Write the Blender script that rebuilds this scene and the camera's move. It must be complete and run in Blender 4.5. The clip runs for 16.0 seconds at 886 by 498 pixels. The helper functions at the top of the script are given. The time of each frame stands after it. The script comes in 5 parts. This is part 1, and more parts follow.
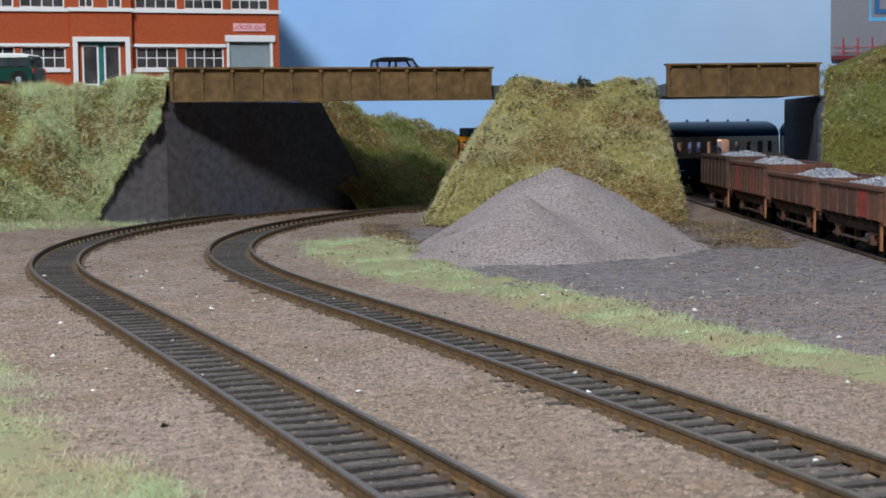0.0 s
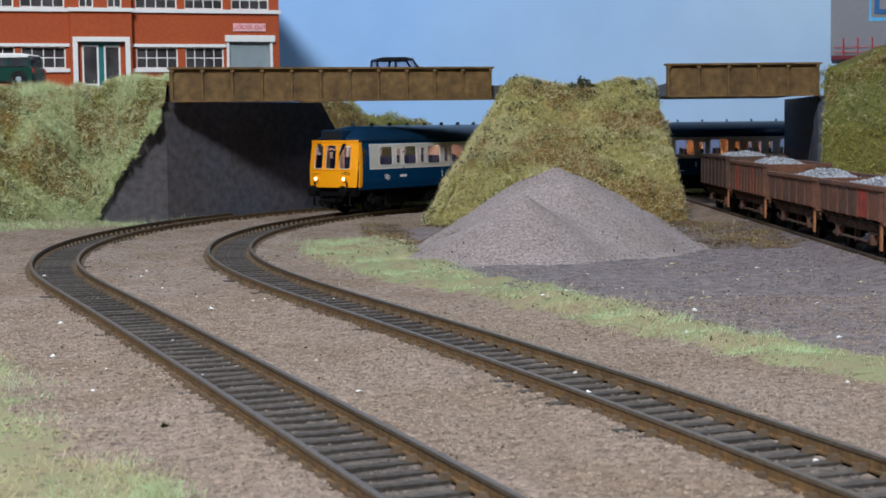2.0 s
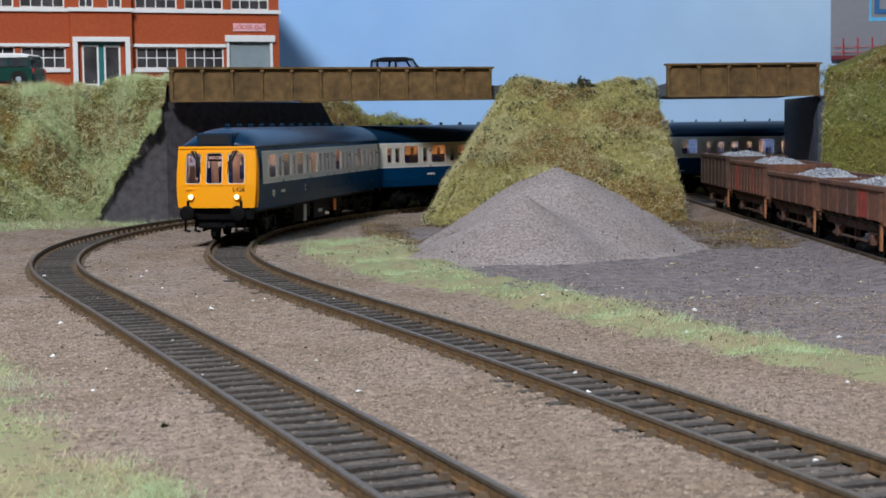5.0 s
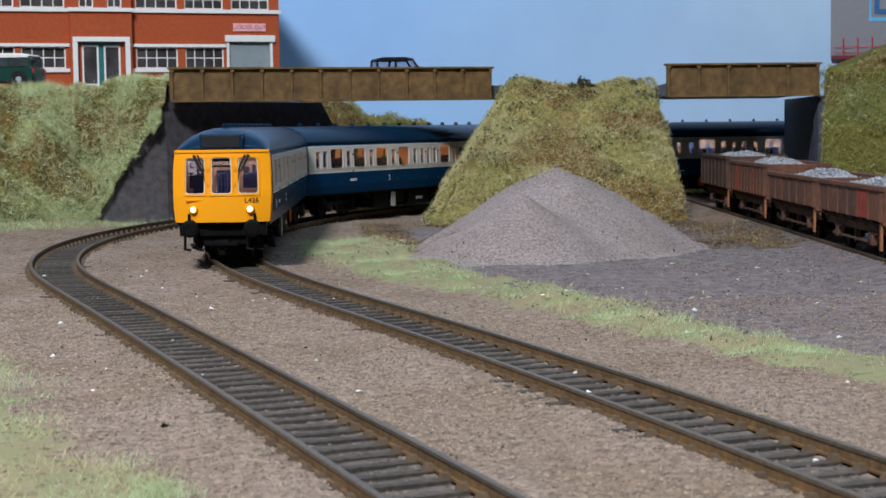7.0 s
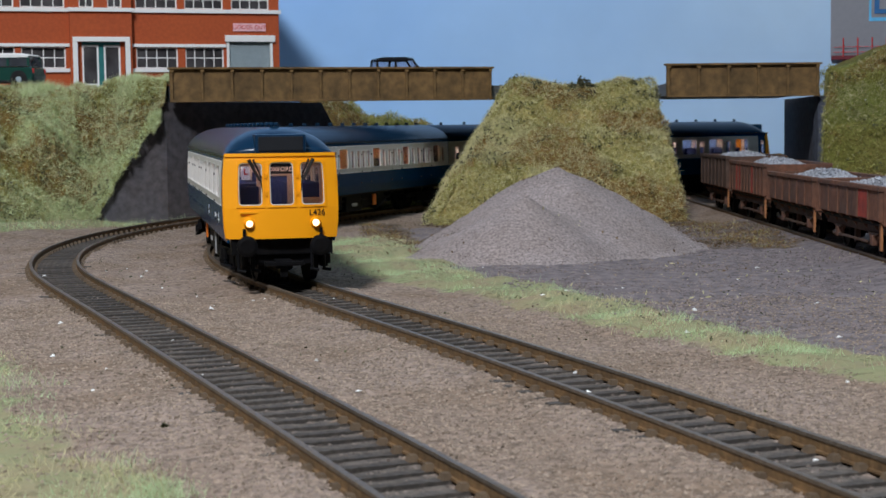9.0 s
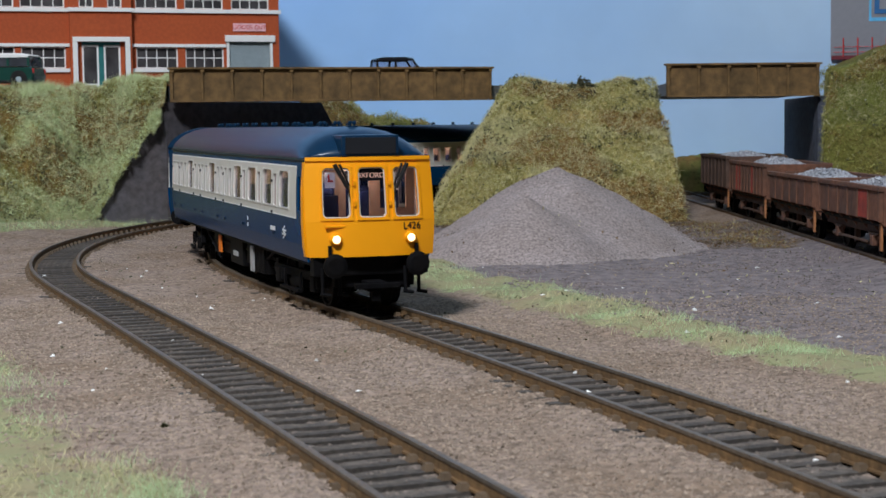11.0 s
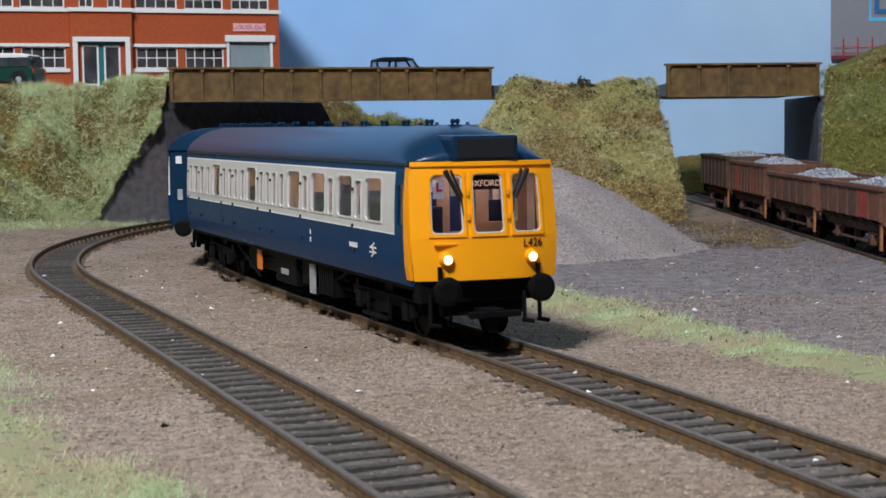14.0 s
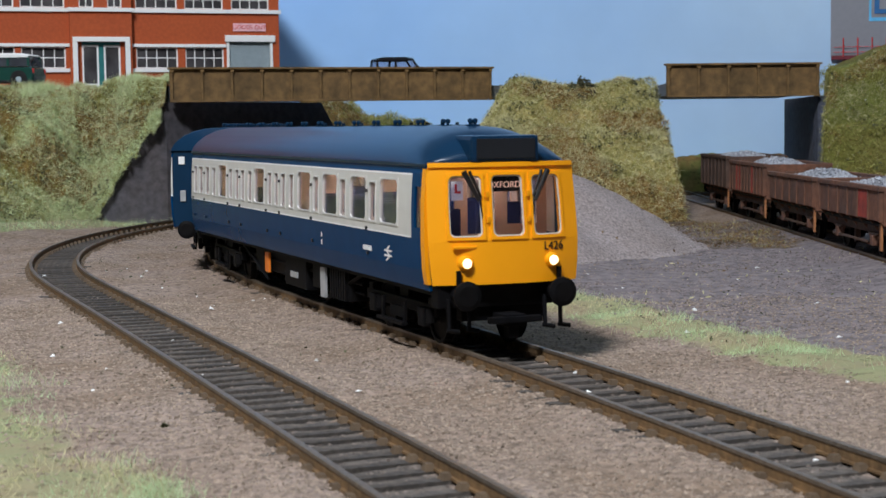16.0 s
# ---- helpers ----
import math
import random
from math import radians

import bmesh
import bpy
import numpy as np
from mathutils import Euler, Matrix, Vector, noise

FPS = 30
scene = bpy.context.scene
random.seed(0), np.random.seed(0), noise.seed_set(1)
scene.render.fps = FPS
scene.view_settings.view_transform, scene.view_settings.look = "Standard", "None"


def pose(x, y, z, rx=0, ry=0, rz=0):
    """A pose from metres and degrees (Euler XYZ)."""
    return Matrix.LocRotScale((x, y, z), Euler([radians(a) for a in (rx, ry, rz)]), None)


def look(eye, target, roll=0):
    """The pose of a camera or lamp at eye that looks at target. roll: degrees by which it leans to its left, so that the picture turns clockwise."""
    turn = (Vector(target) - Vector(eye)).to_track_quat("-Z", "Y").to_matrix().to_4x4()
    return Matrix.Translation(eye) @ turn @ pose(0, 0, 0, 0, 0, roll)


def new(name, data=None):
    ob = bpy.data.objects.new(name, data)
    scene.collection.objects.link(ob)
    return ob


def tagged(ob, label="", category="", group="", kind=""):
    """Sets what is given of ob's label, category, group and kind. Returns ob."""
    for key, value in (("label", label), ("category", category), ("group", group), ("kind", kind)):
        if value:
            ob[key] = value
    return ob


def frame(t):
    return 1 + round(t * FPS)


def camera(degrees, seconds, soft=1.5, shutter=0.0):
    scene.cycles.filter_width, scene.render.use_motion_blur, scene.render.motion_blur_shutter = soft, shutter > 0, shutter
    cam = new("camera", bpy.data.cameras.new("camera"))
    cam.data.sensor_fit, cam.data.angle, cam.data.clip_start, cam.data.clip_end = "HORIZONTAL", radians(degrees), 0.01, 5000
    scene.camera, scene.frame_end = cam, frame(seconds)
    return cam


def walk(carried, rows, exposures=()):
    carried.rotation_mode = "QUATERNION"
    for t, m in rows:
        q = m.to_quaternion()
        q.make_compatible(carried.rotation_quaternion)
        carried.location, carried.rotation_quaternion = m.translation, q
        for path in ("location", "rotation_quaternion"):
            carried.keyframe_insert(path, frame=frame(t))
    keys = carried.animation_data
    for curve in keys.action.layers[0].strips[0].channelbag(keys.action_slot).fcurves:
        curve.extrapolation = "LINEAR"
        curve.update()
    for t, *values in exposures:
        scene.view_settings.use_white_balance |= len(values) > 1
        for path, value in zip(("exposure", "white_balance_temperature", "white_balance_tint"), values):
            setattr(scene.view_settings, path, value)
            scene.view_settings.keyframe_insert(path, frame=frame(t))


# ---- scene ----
cam = camera(31.37, 16.0, soft=1.5)
EYE = (0.0, 0.0, 0.0501)
TILT = radians(-4.52)
VIEW = look(EYE, (0.0, math.cos(TILT), 0.0501 + math.sin(TILT)), -0.67)
walk(cam, [(0.0, VIEW), (16.0, VIEW)], [(0.0, -0.05), (6.5, -0.05), (7.5, -0.13), (8.5, -0.25), (9.0, -0.28), (12.5, -0.20), (14.0, -0.11), (16.0, -0.14)])
cam.data.dof.use_dof = True
cam.data.dof.focus_distance = 0.50
cam.data.dof.aperture_fstop = 100

# ---------------------------------------------------------------- light
world = bpy.data.worlds.new("hall_air")
scene.world = world
world.use_nodes = True
world.node_tree.nodes["Background"].inputs[0].default_value = (0.70, 0.84, 1.0, 1)
world.node_tree.nodes["Background"].inputs[1].default_value = 0.25


def area_lamp(name, eye, target, sx, sy, watts, colour):
    data = bpy.data.lights.new(name, "AREA")
    data.shape, data.size, data.size_y = "RECTANGLE", sx, sy
    data.energy, data.color = watts, colour
    ob = new(name, data)
    ob.matrix_world = look(eye, target)
    return ob


area_lamp("layout_lamp", (-0.36, -0.45, 1.15), (0.0, 0.75, 0.0), 0.24, 0.18, 29.5, (0.945, 0.97, 1.03))
area_lamp("ceiling_tubes", (0.35, 0.2, 1.84), (0.1, 0.7, 0.0), 1.6, 0.8, 12, (0.55, 0.78, 1.0))

# ---------------------------------------------------------------- materials
MM = 0.001


def mat(name, colour, rough=0.6, metal=0.0, var=0.15, scale=300.0, bump=0.0, bump_scale=900.0, tint=None, tint_scale=40.0,
        tint_amount=0.5, emit=None, emit_power=0.0, spec=0.4, island=0.0, obj=0.0):
    """A node material: fine grain, a second colour in broad patches, relief."""
    m = bpy.data.materials.new(name)
    m.use_nodes = True
    nt = m.node_tree
    b = nt.nodes["Principled BSDF"]
    b.inputs["Roughness"].default_value, b.inputs["Metallic"].default_value = rough, metal
    b.inputs["Specular IOR Level"].default_value = spec
    co = nt.nodes.new("ShaderNodeTexCoord")
    fine = nt.nodes.new("ShaderNodeTexNoise")
    fine.inputs["Scale"].default_value, fine.inputs["Detail"].default_value = scale, 4
    nt.links.new(co.outputs["Object"], fine.inputs["Vector"])
    value = nt.nodes.new("ShaderNodeMapRange")
    value.inputs[1].default_value, value.inputs[2].default_value = 0.3, 0.7
    value.inputs[3].default_value, value.inputs[4].default_value = 1 - var, 1 + var
    nt.links.new(fine.outputs["Fac"], value.inputs[0])
    last = value.outputs[0]
    for amount, kind, out in ((island, "ShaderNodeNewGeometry", "Random Per Island"), (obj, "ShaderNodeObjectInfo", "Random")):
        if amount:
            info = nt.nodes.new(kind)
            r = nt.nodes.new("ShaderNodeMapRange")
            r.inputs[3].default_value, r.inputs[4].default_value = 1 - amount, 1 + amount
            nt.links.new(info.outputs[out], r.inputs[0])
            mul = nt.nodes.new("ShaderNodeMath")
            mul.operation = "MULTIPLY"
            nt.links.new(last, mul.inputs[0]), nt.links.new(r.outputs[0], mul.inputs[1])
            last = mul.outputs[0]
    base = nt.nodes.new("ShaderNodeMix")
    base.data_type = "RGBA"
    base.inputs[6].default_value = (*colour, 1)
    base.inputs[7].default_value = (*(tint or colour), 1)
    broad = nt.nodes.new("ShaderNodeTexNoise")
    broad.inputs["Scale"].default_value, broad.inputs["Detail"].default_value = tint_scale, 5
    nt.links.new(co.outputs["Object"], broad.inputs["Vector"])
    ramp = nt.nodes.new("ShaderNodeMapRange")
    ramp.inputs[1].default_value, ramp.inputs[2].default_value = 0.4, 0.62
    ramp.inputs[4].default_value = tint_amount if tint else 0.0
    nt.links.new(broad.outputs["Fac"], ramp.inputs[0])
    nt.links.new(ramp.outputs[0], base.inputs[0])
    grain = nt.nodes.new("ShaderNodeVectorMath")
    grain.operation = "SCALE"
    nt.links.new(base.outputs[2], grain.inputs[0]), nt.links.new(last, grain.inputs["Scale"])
    nt.links.new(grain.outputs[0], b.inputs["Base Color"])
    if bump:
        n = nt.nodes.new("ShaderNodeTexNoise")
        n.inputs["Scale"].default_value, n.inputs["Detail"].default_value = bump_scale, 5
        nt.links.new(co.outputs["Object"], n.inputs["Vector"])
        bp = nt.nodes.new("ShaderNodeBump")
        bp.inputs["Strength"].default_value, bp.inputs["Distance"].default_value = bump, 0.0006
        nt.links.new(n.outputs["Fac"], bp.inputs["Height"])
        nt.links.new(bp.outputs[0], b.inputs["Normal"])
    if emit:
        b.inputs["Emission Color"].default_value = (*emit, 1)
        b.inputs["Emission Strength"].default_value = emit_power
    return m


def glass(name, tint=(0.9, 0.95, 0.95), clear=0.8):
    m = bpy.data.materials.new(name)
    m.use_nodes = True
    nt = m.node_tree
    nt.nodes.clear()
    out = nt.nodes.new("ShaderNodeOutputMaterial")
    mix = nt.nodes.new("ShaderNodeMixShader")
    tr, gl = nt.nodes.new("ShaderNodeBsdfTransparent"), nt.nodes.new("ShaderNodeBsdfGlossy")
    tr.inputs[0].default_value = (*[c * clear for c in tint], 1)
    gl.inputs["Roughness"].default_value = 0.06
    lw, pw, ma = (nt.nodes.new("ShaderNode" + k) for k in ("LayerWeight", "Math", "Math"))
    lw.inputs[0].default_value = 0.5
    pw.operation, ma.operation = "POWER", "MULTIPLY_ADD"
    pw.inputs[1].default_value, ma.inputs[1].default_value, ma.inputs[2].default_value = 4.5, 0.6, 0.035
    nt.links.new(lw.outputs["Facing"], pw.inputs[0]), nt.links.new(pw.outputs[0], ma.inputs[0])
    nt.links.new(ma.outputs[0], mix.inputs[0])
    nt.links.new(tr.outputs[0], mix.inputs[1]), nt.links.new(gl.outputs[0], mix.inputs[2])
    nt.links.new(mix.outputs[0], out.inputs[0])
    return m


def zoned(name, first, rest, bump=0.6, bump_scale=700.0, edge=0.15):
    """Ground cover: a first colour, and others laid over it by painted zones with ragged edges."""
    m = mat(name, first[0], 0.95, var=0.32, scale=520.0, bump=bump, bump_scale=bump_scale, tint=first[1], tint_scale=25.0, tint_amount=0.8, spec=0.15)
    nt = m.node_tree
    b = nt.nodes["Principled BSDF"]
    last = b.inputs["Base Color"].links[0].from_socket
    co = nt.nodes.new("ShaderNodeTexCoord")
    for zone, c1, c2, grain_scale in rest:
        at = nt.nodes.new("ShaderNodeAttribute")
        at.attribute_name = zone
        rag = nt.nodes.new("ShaderNodeTexNoise")
        rag.inputs["Scale"].default_value, rag.inputs["Detail"].default_value = 160.0, 6
        add = nt.nodes.new("ShaderNodeMath")
        add.operation = "ADD"
        nt.links.new(co.outputs["Object"], rag.inputs["Vector"])
        nt.links.new(at.outputs["Fac"], add.inputs[0]), nt.links.new(rag.outputs["Fac"], add.inputs[1])
        r = nt.nodes.new("ShaderNodeMapRange")
        r.inputs[1].default_value, r.inputs[2].default_value = 1.0 - edge, 1.0 + edge
        nt.links.new(add.outputs[0], r.inputs[0])
        g = nt.nodes.new("ShaderNodeTexNoise")
        g.inputs["Scale"].default_value, g.inputs["Detail"].default_value = grain_scale, 6
        nt.links.new(co.outputs["Object"], g.inputs["Vector"])
        s = nt.nodes.new("ShaderNodeMapRange")
        s.inputs[1].default_value, s.inputs[2].default_value = 0.35, 0.65
        nt.links.new(g.outputs["Fac"], s.inputs[0])
        c = nt.nodes.new("ShaderNodeMix")
        c.data_type = "RGBA"
        c.inputs[6].default_value, c.inputs[7].default_value = (*c1, 1), (*c2, 1)
        nt.links.new(s.outputs[0], c.inputs[0])
        mix = nt.nodes.new("ShaderNodeMix")
        mix.data_type = "RGBA"
        nt.links.new(r.outputs[0], mix.inputs[0]), nt.links.new(last, mix.inputs[6]), nt.links.new(c.outputs[2], mix.inputs[7])
        last = mix.outputs[2]
    # small dark spots: the shade in hollows between the grains, put into the colour
    pit_shade = nt.nodes.new("ShaderNodeTexNoise")
    pit_shade.inputs["Scale"].default_value, pit_shade.inputs["Detail"].default_value = 430.0, 3
    nt.links.new(co.outputs["Object"], pit_shade.inputs["Vector"])
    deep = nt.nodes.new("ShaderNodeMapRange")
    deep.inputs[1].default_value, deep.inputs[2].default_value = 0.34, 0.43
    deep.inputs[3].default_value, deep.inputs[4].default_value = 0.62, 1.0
    nt.links.new(pit_shade.outputs["Fac"], deep.inputs[0])
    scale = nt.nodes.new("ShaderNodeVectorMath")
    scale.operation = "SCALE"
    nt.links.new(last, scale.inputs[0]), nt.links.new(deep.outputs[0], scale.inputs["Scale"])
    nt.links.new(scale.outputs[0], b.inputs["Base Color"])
    return m


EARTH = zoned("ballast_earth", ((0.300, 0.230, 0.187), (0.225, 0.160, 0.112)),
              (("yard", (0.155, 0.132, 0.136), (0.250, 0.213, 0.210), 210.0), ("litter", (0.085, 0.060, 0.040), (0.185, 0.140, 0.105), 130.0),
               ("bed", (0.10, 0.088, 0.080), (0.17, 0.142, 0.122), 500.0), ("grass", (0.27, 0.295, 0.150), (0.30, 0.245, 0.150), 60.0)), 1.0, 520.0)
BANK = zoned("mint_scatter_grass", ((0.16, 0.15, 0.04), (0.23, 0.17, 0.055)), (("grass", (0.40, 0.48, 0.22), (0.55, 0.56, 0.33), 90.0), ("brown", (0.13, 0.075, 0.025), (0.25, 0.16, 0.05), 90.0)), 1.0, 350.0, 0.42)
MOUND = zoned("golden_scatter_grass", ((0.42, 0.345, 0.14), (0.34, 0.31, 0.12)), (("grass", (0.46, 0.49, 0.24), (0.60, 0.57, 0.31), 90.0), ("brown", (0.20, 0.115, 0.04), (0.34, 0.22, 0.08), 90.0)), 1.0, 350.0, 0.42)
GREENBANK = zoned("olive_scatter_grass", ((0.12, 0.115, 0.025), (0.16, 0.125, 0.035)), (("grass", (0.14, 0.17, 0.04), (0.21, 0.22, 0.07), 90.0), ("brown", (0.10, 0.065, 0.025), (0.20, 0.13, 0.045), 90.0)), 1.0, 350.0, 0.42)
SKY = mat("painted_sky", (0.43, 0.63, 0.92), 0.8, var=0.03, scale=30, tint=(0.55, 0.72, 0.91), tint_scale=3.0, tint_amount=0.7, bump=0.05, bump_scale=120, spec=0.2)
RUST = mat("rusty_rail", (0.20, 0.12, 0.055), 0.7, 0.2, var=0.3, scale=700, tint=(0.09, 0.06, 0.035), tint_scale=120)
STEEL = mat("worn_rail_head", (0.17, 0.135, 0.10), 0.45, 0.45, var=0.25, scale=900)
SLEEPER = mat("grimy_sleeper", (0.062, 0.056, 0.052), 0.85, var=0.4, scale=800, bump=0.4, tint=(0.11, 0.09, 0.07), tint_scale=200, obj=0.25)
CHAIR = mat("rusty_chair", (0.11, 0.075, 0.045), 0.8, var=0.3)
WEATHER = mat("weathered_girder", (0.105, 0.062, 0.022), 0.75, var=0.35, scale=220, tint=(0.18, 0.105, 0.038), tint_scale=45, bump=0.3, tint_amount=0.9)
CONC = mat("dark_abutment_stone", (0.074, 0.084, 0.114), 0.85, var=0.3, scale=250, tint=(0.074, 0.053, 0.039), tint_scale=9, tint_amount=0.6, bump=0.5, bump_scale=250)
HEAP = mat("fine_gravel", (0.32, 0.27, 0.26), 0.95, var=0.4, scale=900, bump=0.6, bump_scale=1100, tint=(0.235, 0.19, 0.17), tint_scale=30)
BLUE = mat("rail_blue_paint", (0.0015, 0.038, 0.110), 0.26, var=0.06, scale=120, spec=0.05)
ROOF = mat("roof_blue_paint", (0.005, 0.027, 0.064), 0.28, var=0.08, scale=100, tint=(0.006, 0.026, 0.055), spec=0.25)
GREY = mat("rail_grey_paint", (0.60, 0.585, 0.535), 0.45, var=0.04)
FRAMEGREY = mat("silver_window_frame", (0.68, 0.67, 0.64), 0.35, 0.2, var=0.05)
WHITE = mat("white_paint", (0.82, 0.82, 0.80), 0.5, var=0.03)
YELLOW = mat("warning_yellow_paint", (0.95, 0.37, 0.005), 0.38, var=0.03, scale=90)
BLACK = mat("underframe_black", (0.005, 0.005, 0.006), 0.6, var=0.3, scale=400, tint=(0.008, 0.007, 0.006), tint_scale=150, spec=0.08)
BOXBLACK = mat("satin_black", (0.012, 0.014, 0.018), 0.45, var=0.1)
RUBBER = mat("black_trim", (0.008, 0.008, 0.008), 0.5)
SEAT = mat("blue_seat", (0.010, 0.028, 0.12), 0.8)
TAN = mat("cream_interior", (0.62, 0.48, 0.38), 0.7, var=0.1)
ORANGE = mat("orange_panel", (0.80, 0.20, 0.02), 0.5)
SILVER = mat("silver_box", (0.45, 0.46, 0.47), 0.45, 0.3, var=0.2)
LAMP_ON = mat("lit_marker_lamp", (1, 0.9, 0.6), 0.3, emit=(1.0, 0.82, 0.45), emit_power=2.2)
# glow added to brighten the inside of the cab cars, not a known lamp
INTERIOR_FILL = mat("white_interior_fill", (1, 0.85, 0.7), 0.5, emit=(1.0, 0.78, 0.62), emit_power=26.0)
CABIN_LIGHT = mat("warm_cabin_light", (1, 0.6, 0.3), 0.5, emit=(1.0, 0.44, 0.14), emit_power=22.0)
BLIND = mat("lit_blind_letters", (1, 0.75, 0.6), 0.5, emit=(1.0, 0.62, 0.42), emit_power=1.0)
PANE = glass("clear_pane", (0.93, 0.91, 0.97), 0.86)
DARK_PANE = mat("dark_window_pane", (0.062, 0.058, 0.060), 0.15, var=0.5, scale=60, spec=0.5)
BRICK = mat("red_brick_card", (0.42, 0.082, 0.022), 0.8, var=0.12, scale=500, tint=(0.36, 0.065, 0.02), tint_scale=20)
SHUTTER = mat("grey_shutter", (0.33, 0.40, 0.43), 0.5, var=0.05)
TEAL = mat("teal_door", (0.02, 0.16, 0.16), 0.45)
PINK = mat("sign_board_pink", (0.80, 0.45, 0.47), 0.6)
RED = mat("red_paint", (0.55, 0.03, 0.03), 0.5)
DARKRED = mat("dark_red_steel", (0.14, 0.012, 0.022), 0.5)
CLAD = mat("pale_cladding", (0.22, 0.225, 0.255), 0.6, var=0.04)
SIGNBLUE = mat("sign_blue", (0.01, 0.11, 0.30), 0.5)
CARGREEN = mat("dark_green_car_paint", (0.016, 0.065, 0.05), 0.2, 0.1, var=0.05)
CARDARK = mat("dark_car_paint", (0.012, 0.012, 0.014), 0.25)
CHROME = mat("chrome", (0.7, 0.7, 0.7), 0.15, 1.0)
WAGON = mat("rusty_wagon_brown", (0.165, 0.070, 0.040), 0.8, var=0.3, scale=350, tint=(0.095, 0.05, 0.035), tint_scale=50, bump=0.25, tint_amount=0.9)
WAGONRED = mat("faded_red_panel", (0.36, 0.045, 0.028), 0.75, var=0.25, scale=300, tint=(0.16, 0.04, 0.03), tint_scale=60)
WAGONDARK = mat("dark_wagon_brown", (0.10, 0.055, 0.037), 0.85, var=0.3, scale=300, tint=(0.05, 0.035, 0.03), tint_scale=50)
WRUST = mat("orange_rust_step", (0.34, 0.14, 0.055), 0.85, var=0.3)
STONE = mat("grey_ballast_load", (0.36, 0.37, 0.40), 0.9, var=0.25, scale=600, island=0.35)
GRAIN = mat("loose_ballast_grains", (0.295, 0.230, 0.178), 0.95, var=0.2, island=0.35)
DARKGRAIN = mat("dark_ballast_grains", (0.17, 0.14, 0.12), 0.95, var=0.2, island=0.5)
CHIP = mat("white_stone_chip", (0.85, 0.85, 0.83), 0.3)
BLADE_PALE = mat("pale_static_grass", (0.47, 0.60, 0.34), 0.9, var=0.1, island=0.15, spec=0.2)
BLADE_MINT = mat("mint_green_fibre", (0.60, 0.68, 0.38), 0.9, var=0.1, island=0.15, spec=0.2)
BLADE_GOLD = mat("golden_green_fibre", (0.66, 0.61, 0.32), 0.9, var=0.1, island=0.15, spec=0.2)
BLADE_GREEN = mat("olive_green_fibre", (0.25, 0.265, 0.065), 0.9, var=0.1, island=0.15, spec=0.2)
BLADE_STRAW = mat("straw_static_grass", (0.58, 0.53, 0.31), 0.9, var=0.1, island=0.22, spec=0.2)
BLADE_OLIVE = mat("olive_scatter", (0.34, 0.315, 0.10), 0.9, var=0.1, island=0.3, spec=0.15)
BLADE_BROWN = mat("brown_scatter", (0.30, 0.18, 0.06), 0.9, var=0.1, island=0.35, spec=0.15)
DRY = mat("dry_litter", (0.16, 0.105, 0.06), 0.9, var=0.2, island=0.5, spec=0.15)
LEAF = mat("dark_leaf_scatter", (0.085, 0.085, 0.042), 0.8, var=0.1, island=0.5)
TARMAC = mat("road_tarmac", (0.16, 0.16, 0.16), 0.9, var=0.2)
BOARD = mat("baseboard_wood", (0.22, 0.15, 0.09), 0.7, var=0.2)
HALL = mat("hall_plaster", (0.16, 0.16, 0.17), 0.9, var=0.05, scale=5)
HALLFLOOR = mat("hall_floor_wood", (0.18, 0.14, 0.10), 0.6, var=0.15, scale=8)

# ---------------------------------------------------------------- building kit (millimetres)


def part(name, bm, material, parent=None, label="", smooth=False):
    """One mesh object out of a bmesh in millimetres."""
    me = bpy.data.meshes.new(name)
    for v in bm.verts:
        v.co *= MM
    bm.normal_update()
    if smooth:
        for f in bm.faces:
            f.smooth = True
    bm.to_mesh(me)
    bm.free()
    me.materials.append(material)
    ob = new(name, me)
    if parent is not None:
        ob.parent = parent
    if label:
        ob["label"] = label
    return ob


def share(name, ob, parent, m):
    o = new(name, ob.data)
    o.parent = parent
    o.matrix_basis = m
    return o


def thing(name, m, label, category, group="", kind=""):
    ob = new(name)
    ob.empty_display_size = 0.01
    ob.matrix_basis = m
    return tagged(ob, label, category, group, kind)


def box(bm, x0, y0, z0, x1, y1, z1, bevel=0.0):
    vs = [bm.verts.new(p) for p in ((x0, y0, z0), (x1, y0, z0), (x1, y1, z0), (x0, y1, z0), (x0, y0, z1), (x1, y0, z1), (x1, y1, z1), (x0, y1, z1))]
    fs = [bm.faces.new([vs[i] for i in f]) for f in ((3, 2, 1, 0), (4, 5, 6, 7), (0, 1, 5, 4), (1, 2, 6, 5), (2, 3, 7, 6), (3, 0, 4, 7))]
    if bevel:
        es = list({e for f in fs for e in f.edges})
        bmesh.ops.bevel(bm, geom=es, offset=bevel, segments=2, affect="EDGES", profile=0.7)
    return bm


def boxes(*rows, bevel=0.0):
    bm = bmesh.new()
    for r in rows:
        box(bm, *r, bevel=bevel)
    return bm


def rod(bm, a, b, r0, r1=None, n=10, caps=True):
    a, b = Vector(a), Vector(b)
    r1 = r0 if r1 is None else r1
    q = (b - a).to_track_quat("Z", "Y")
    rings = []
    for p, r in ((a, r0), (b, r1)):
        rings.append([bm.verts.new(p + q @ Vector((r * math.cos(2 * math.pi * i / n), r * math.sin(2 * math.pi * i / n), 0))) for i in range(n)])
    for i in range(n):
        j = (i + 1) % n
        bm.faces.new((rings[0][i], rings[0][j], rings[1][j], rings[1][i]))
    if caps:
        bm.faces.new(rings[0][::-1]), bm.faces.new(rings[1])
    return bm


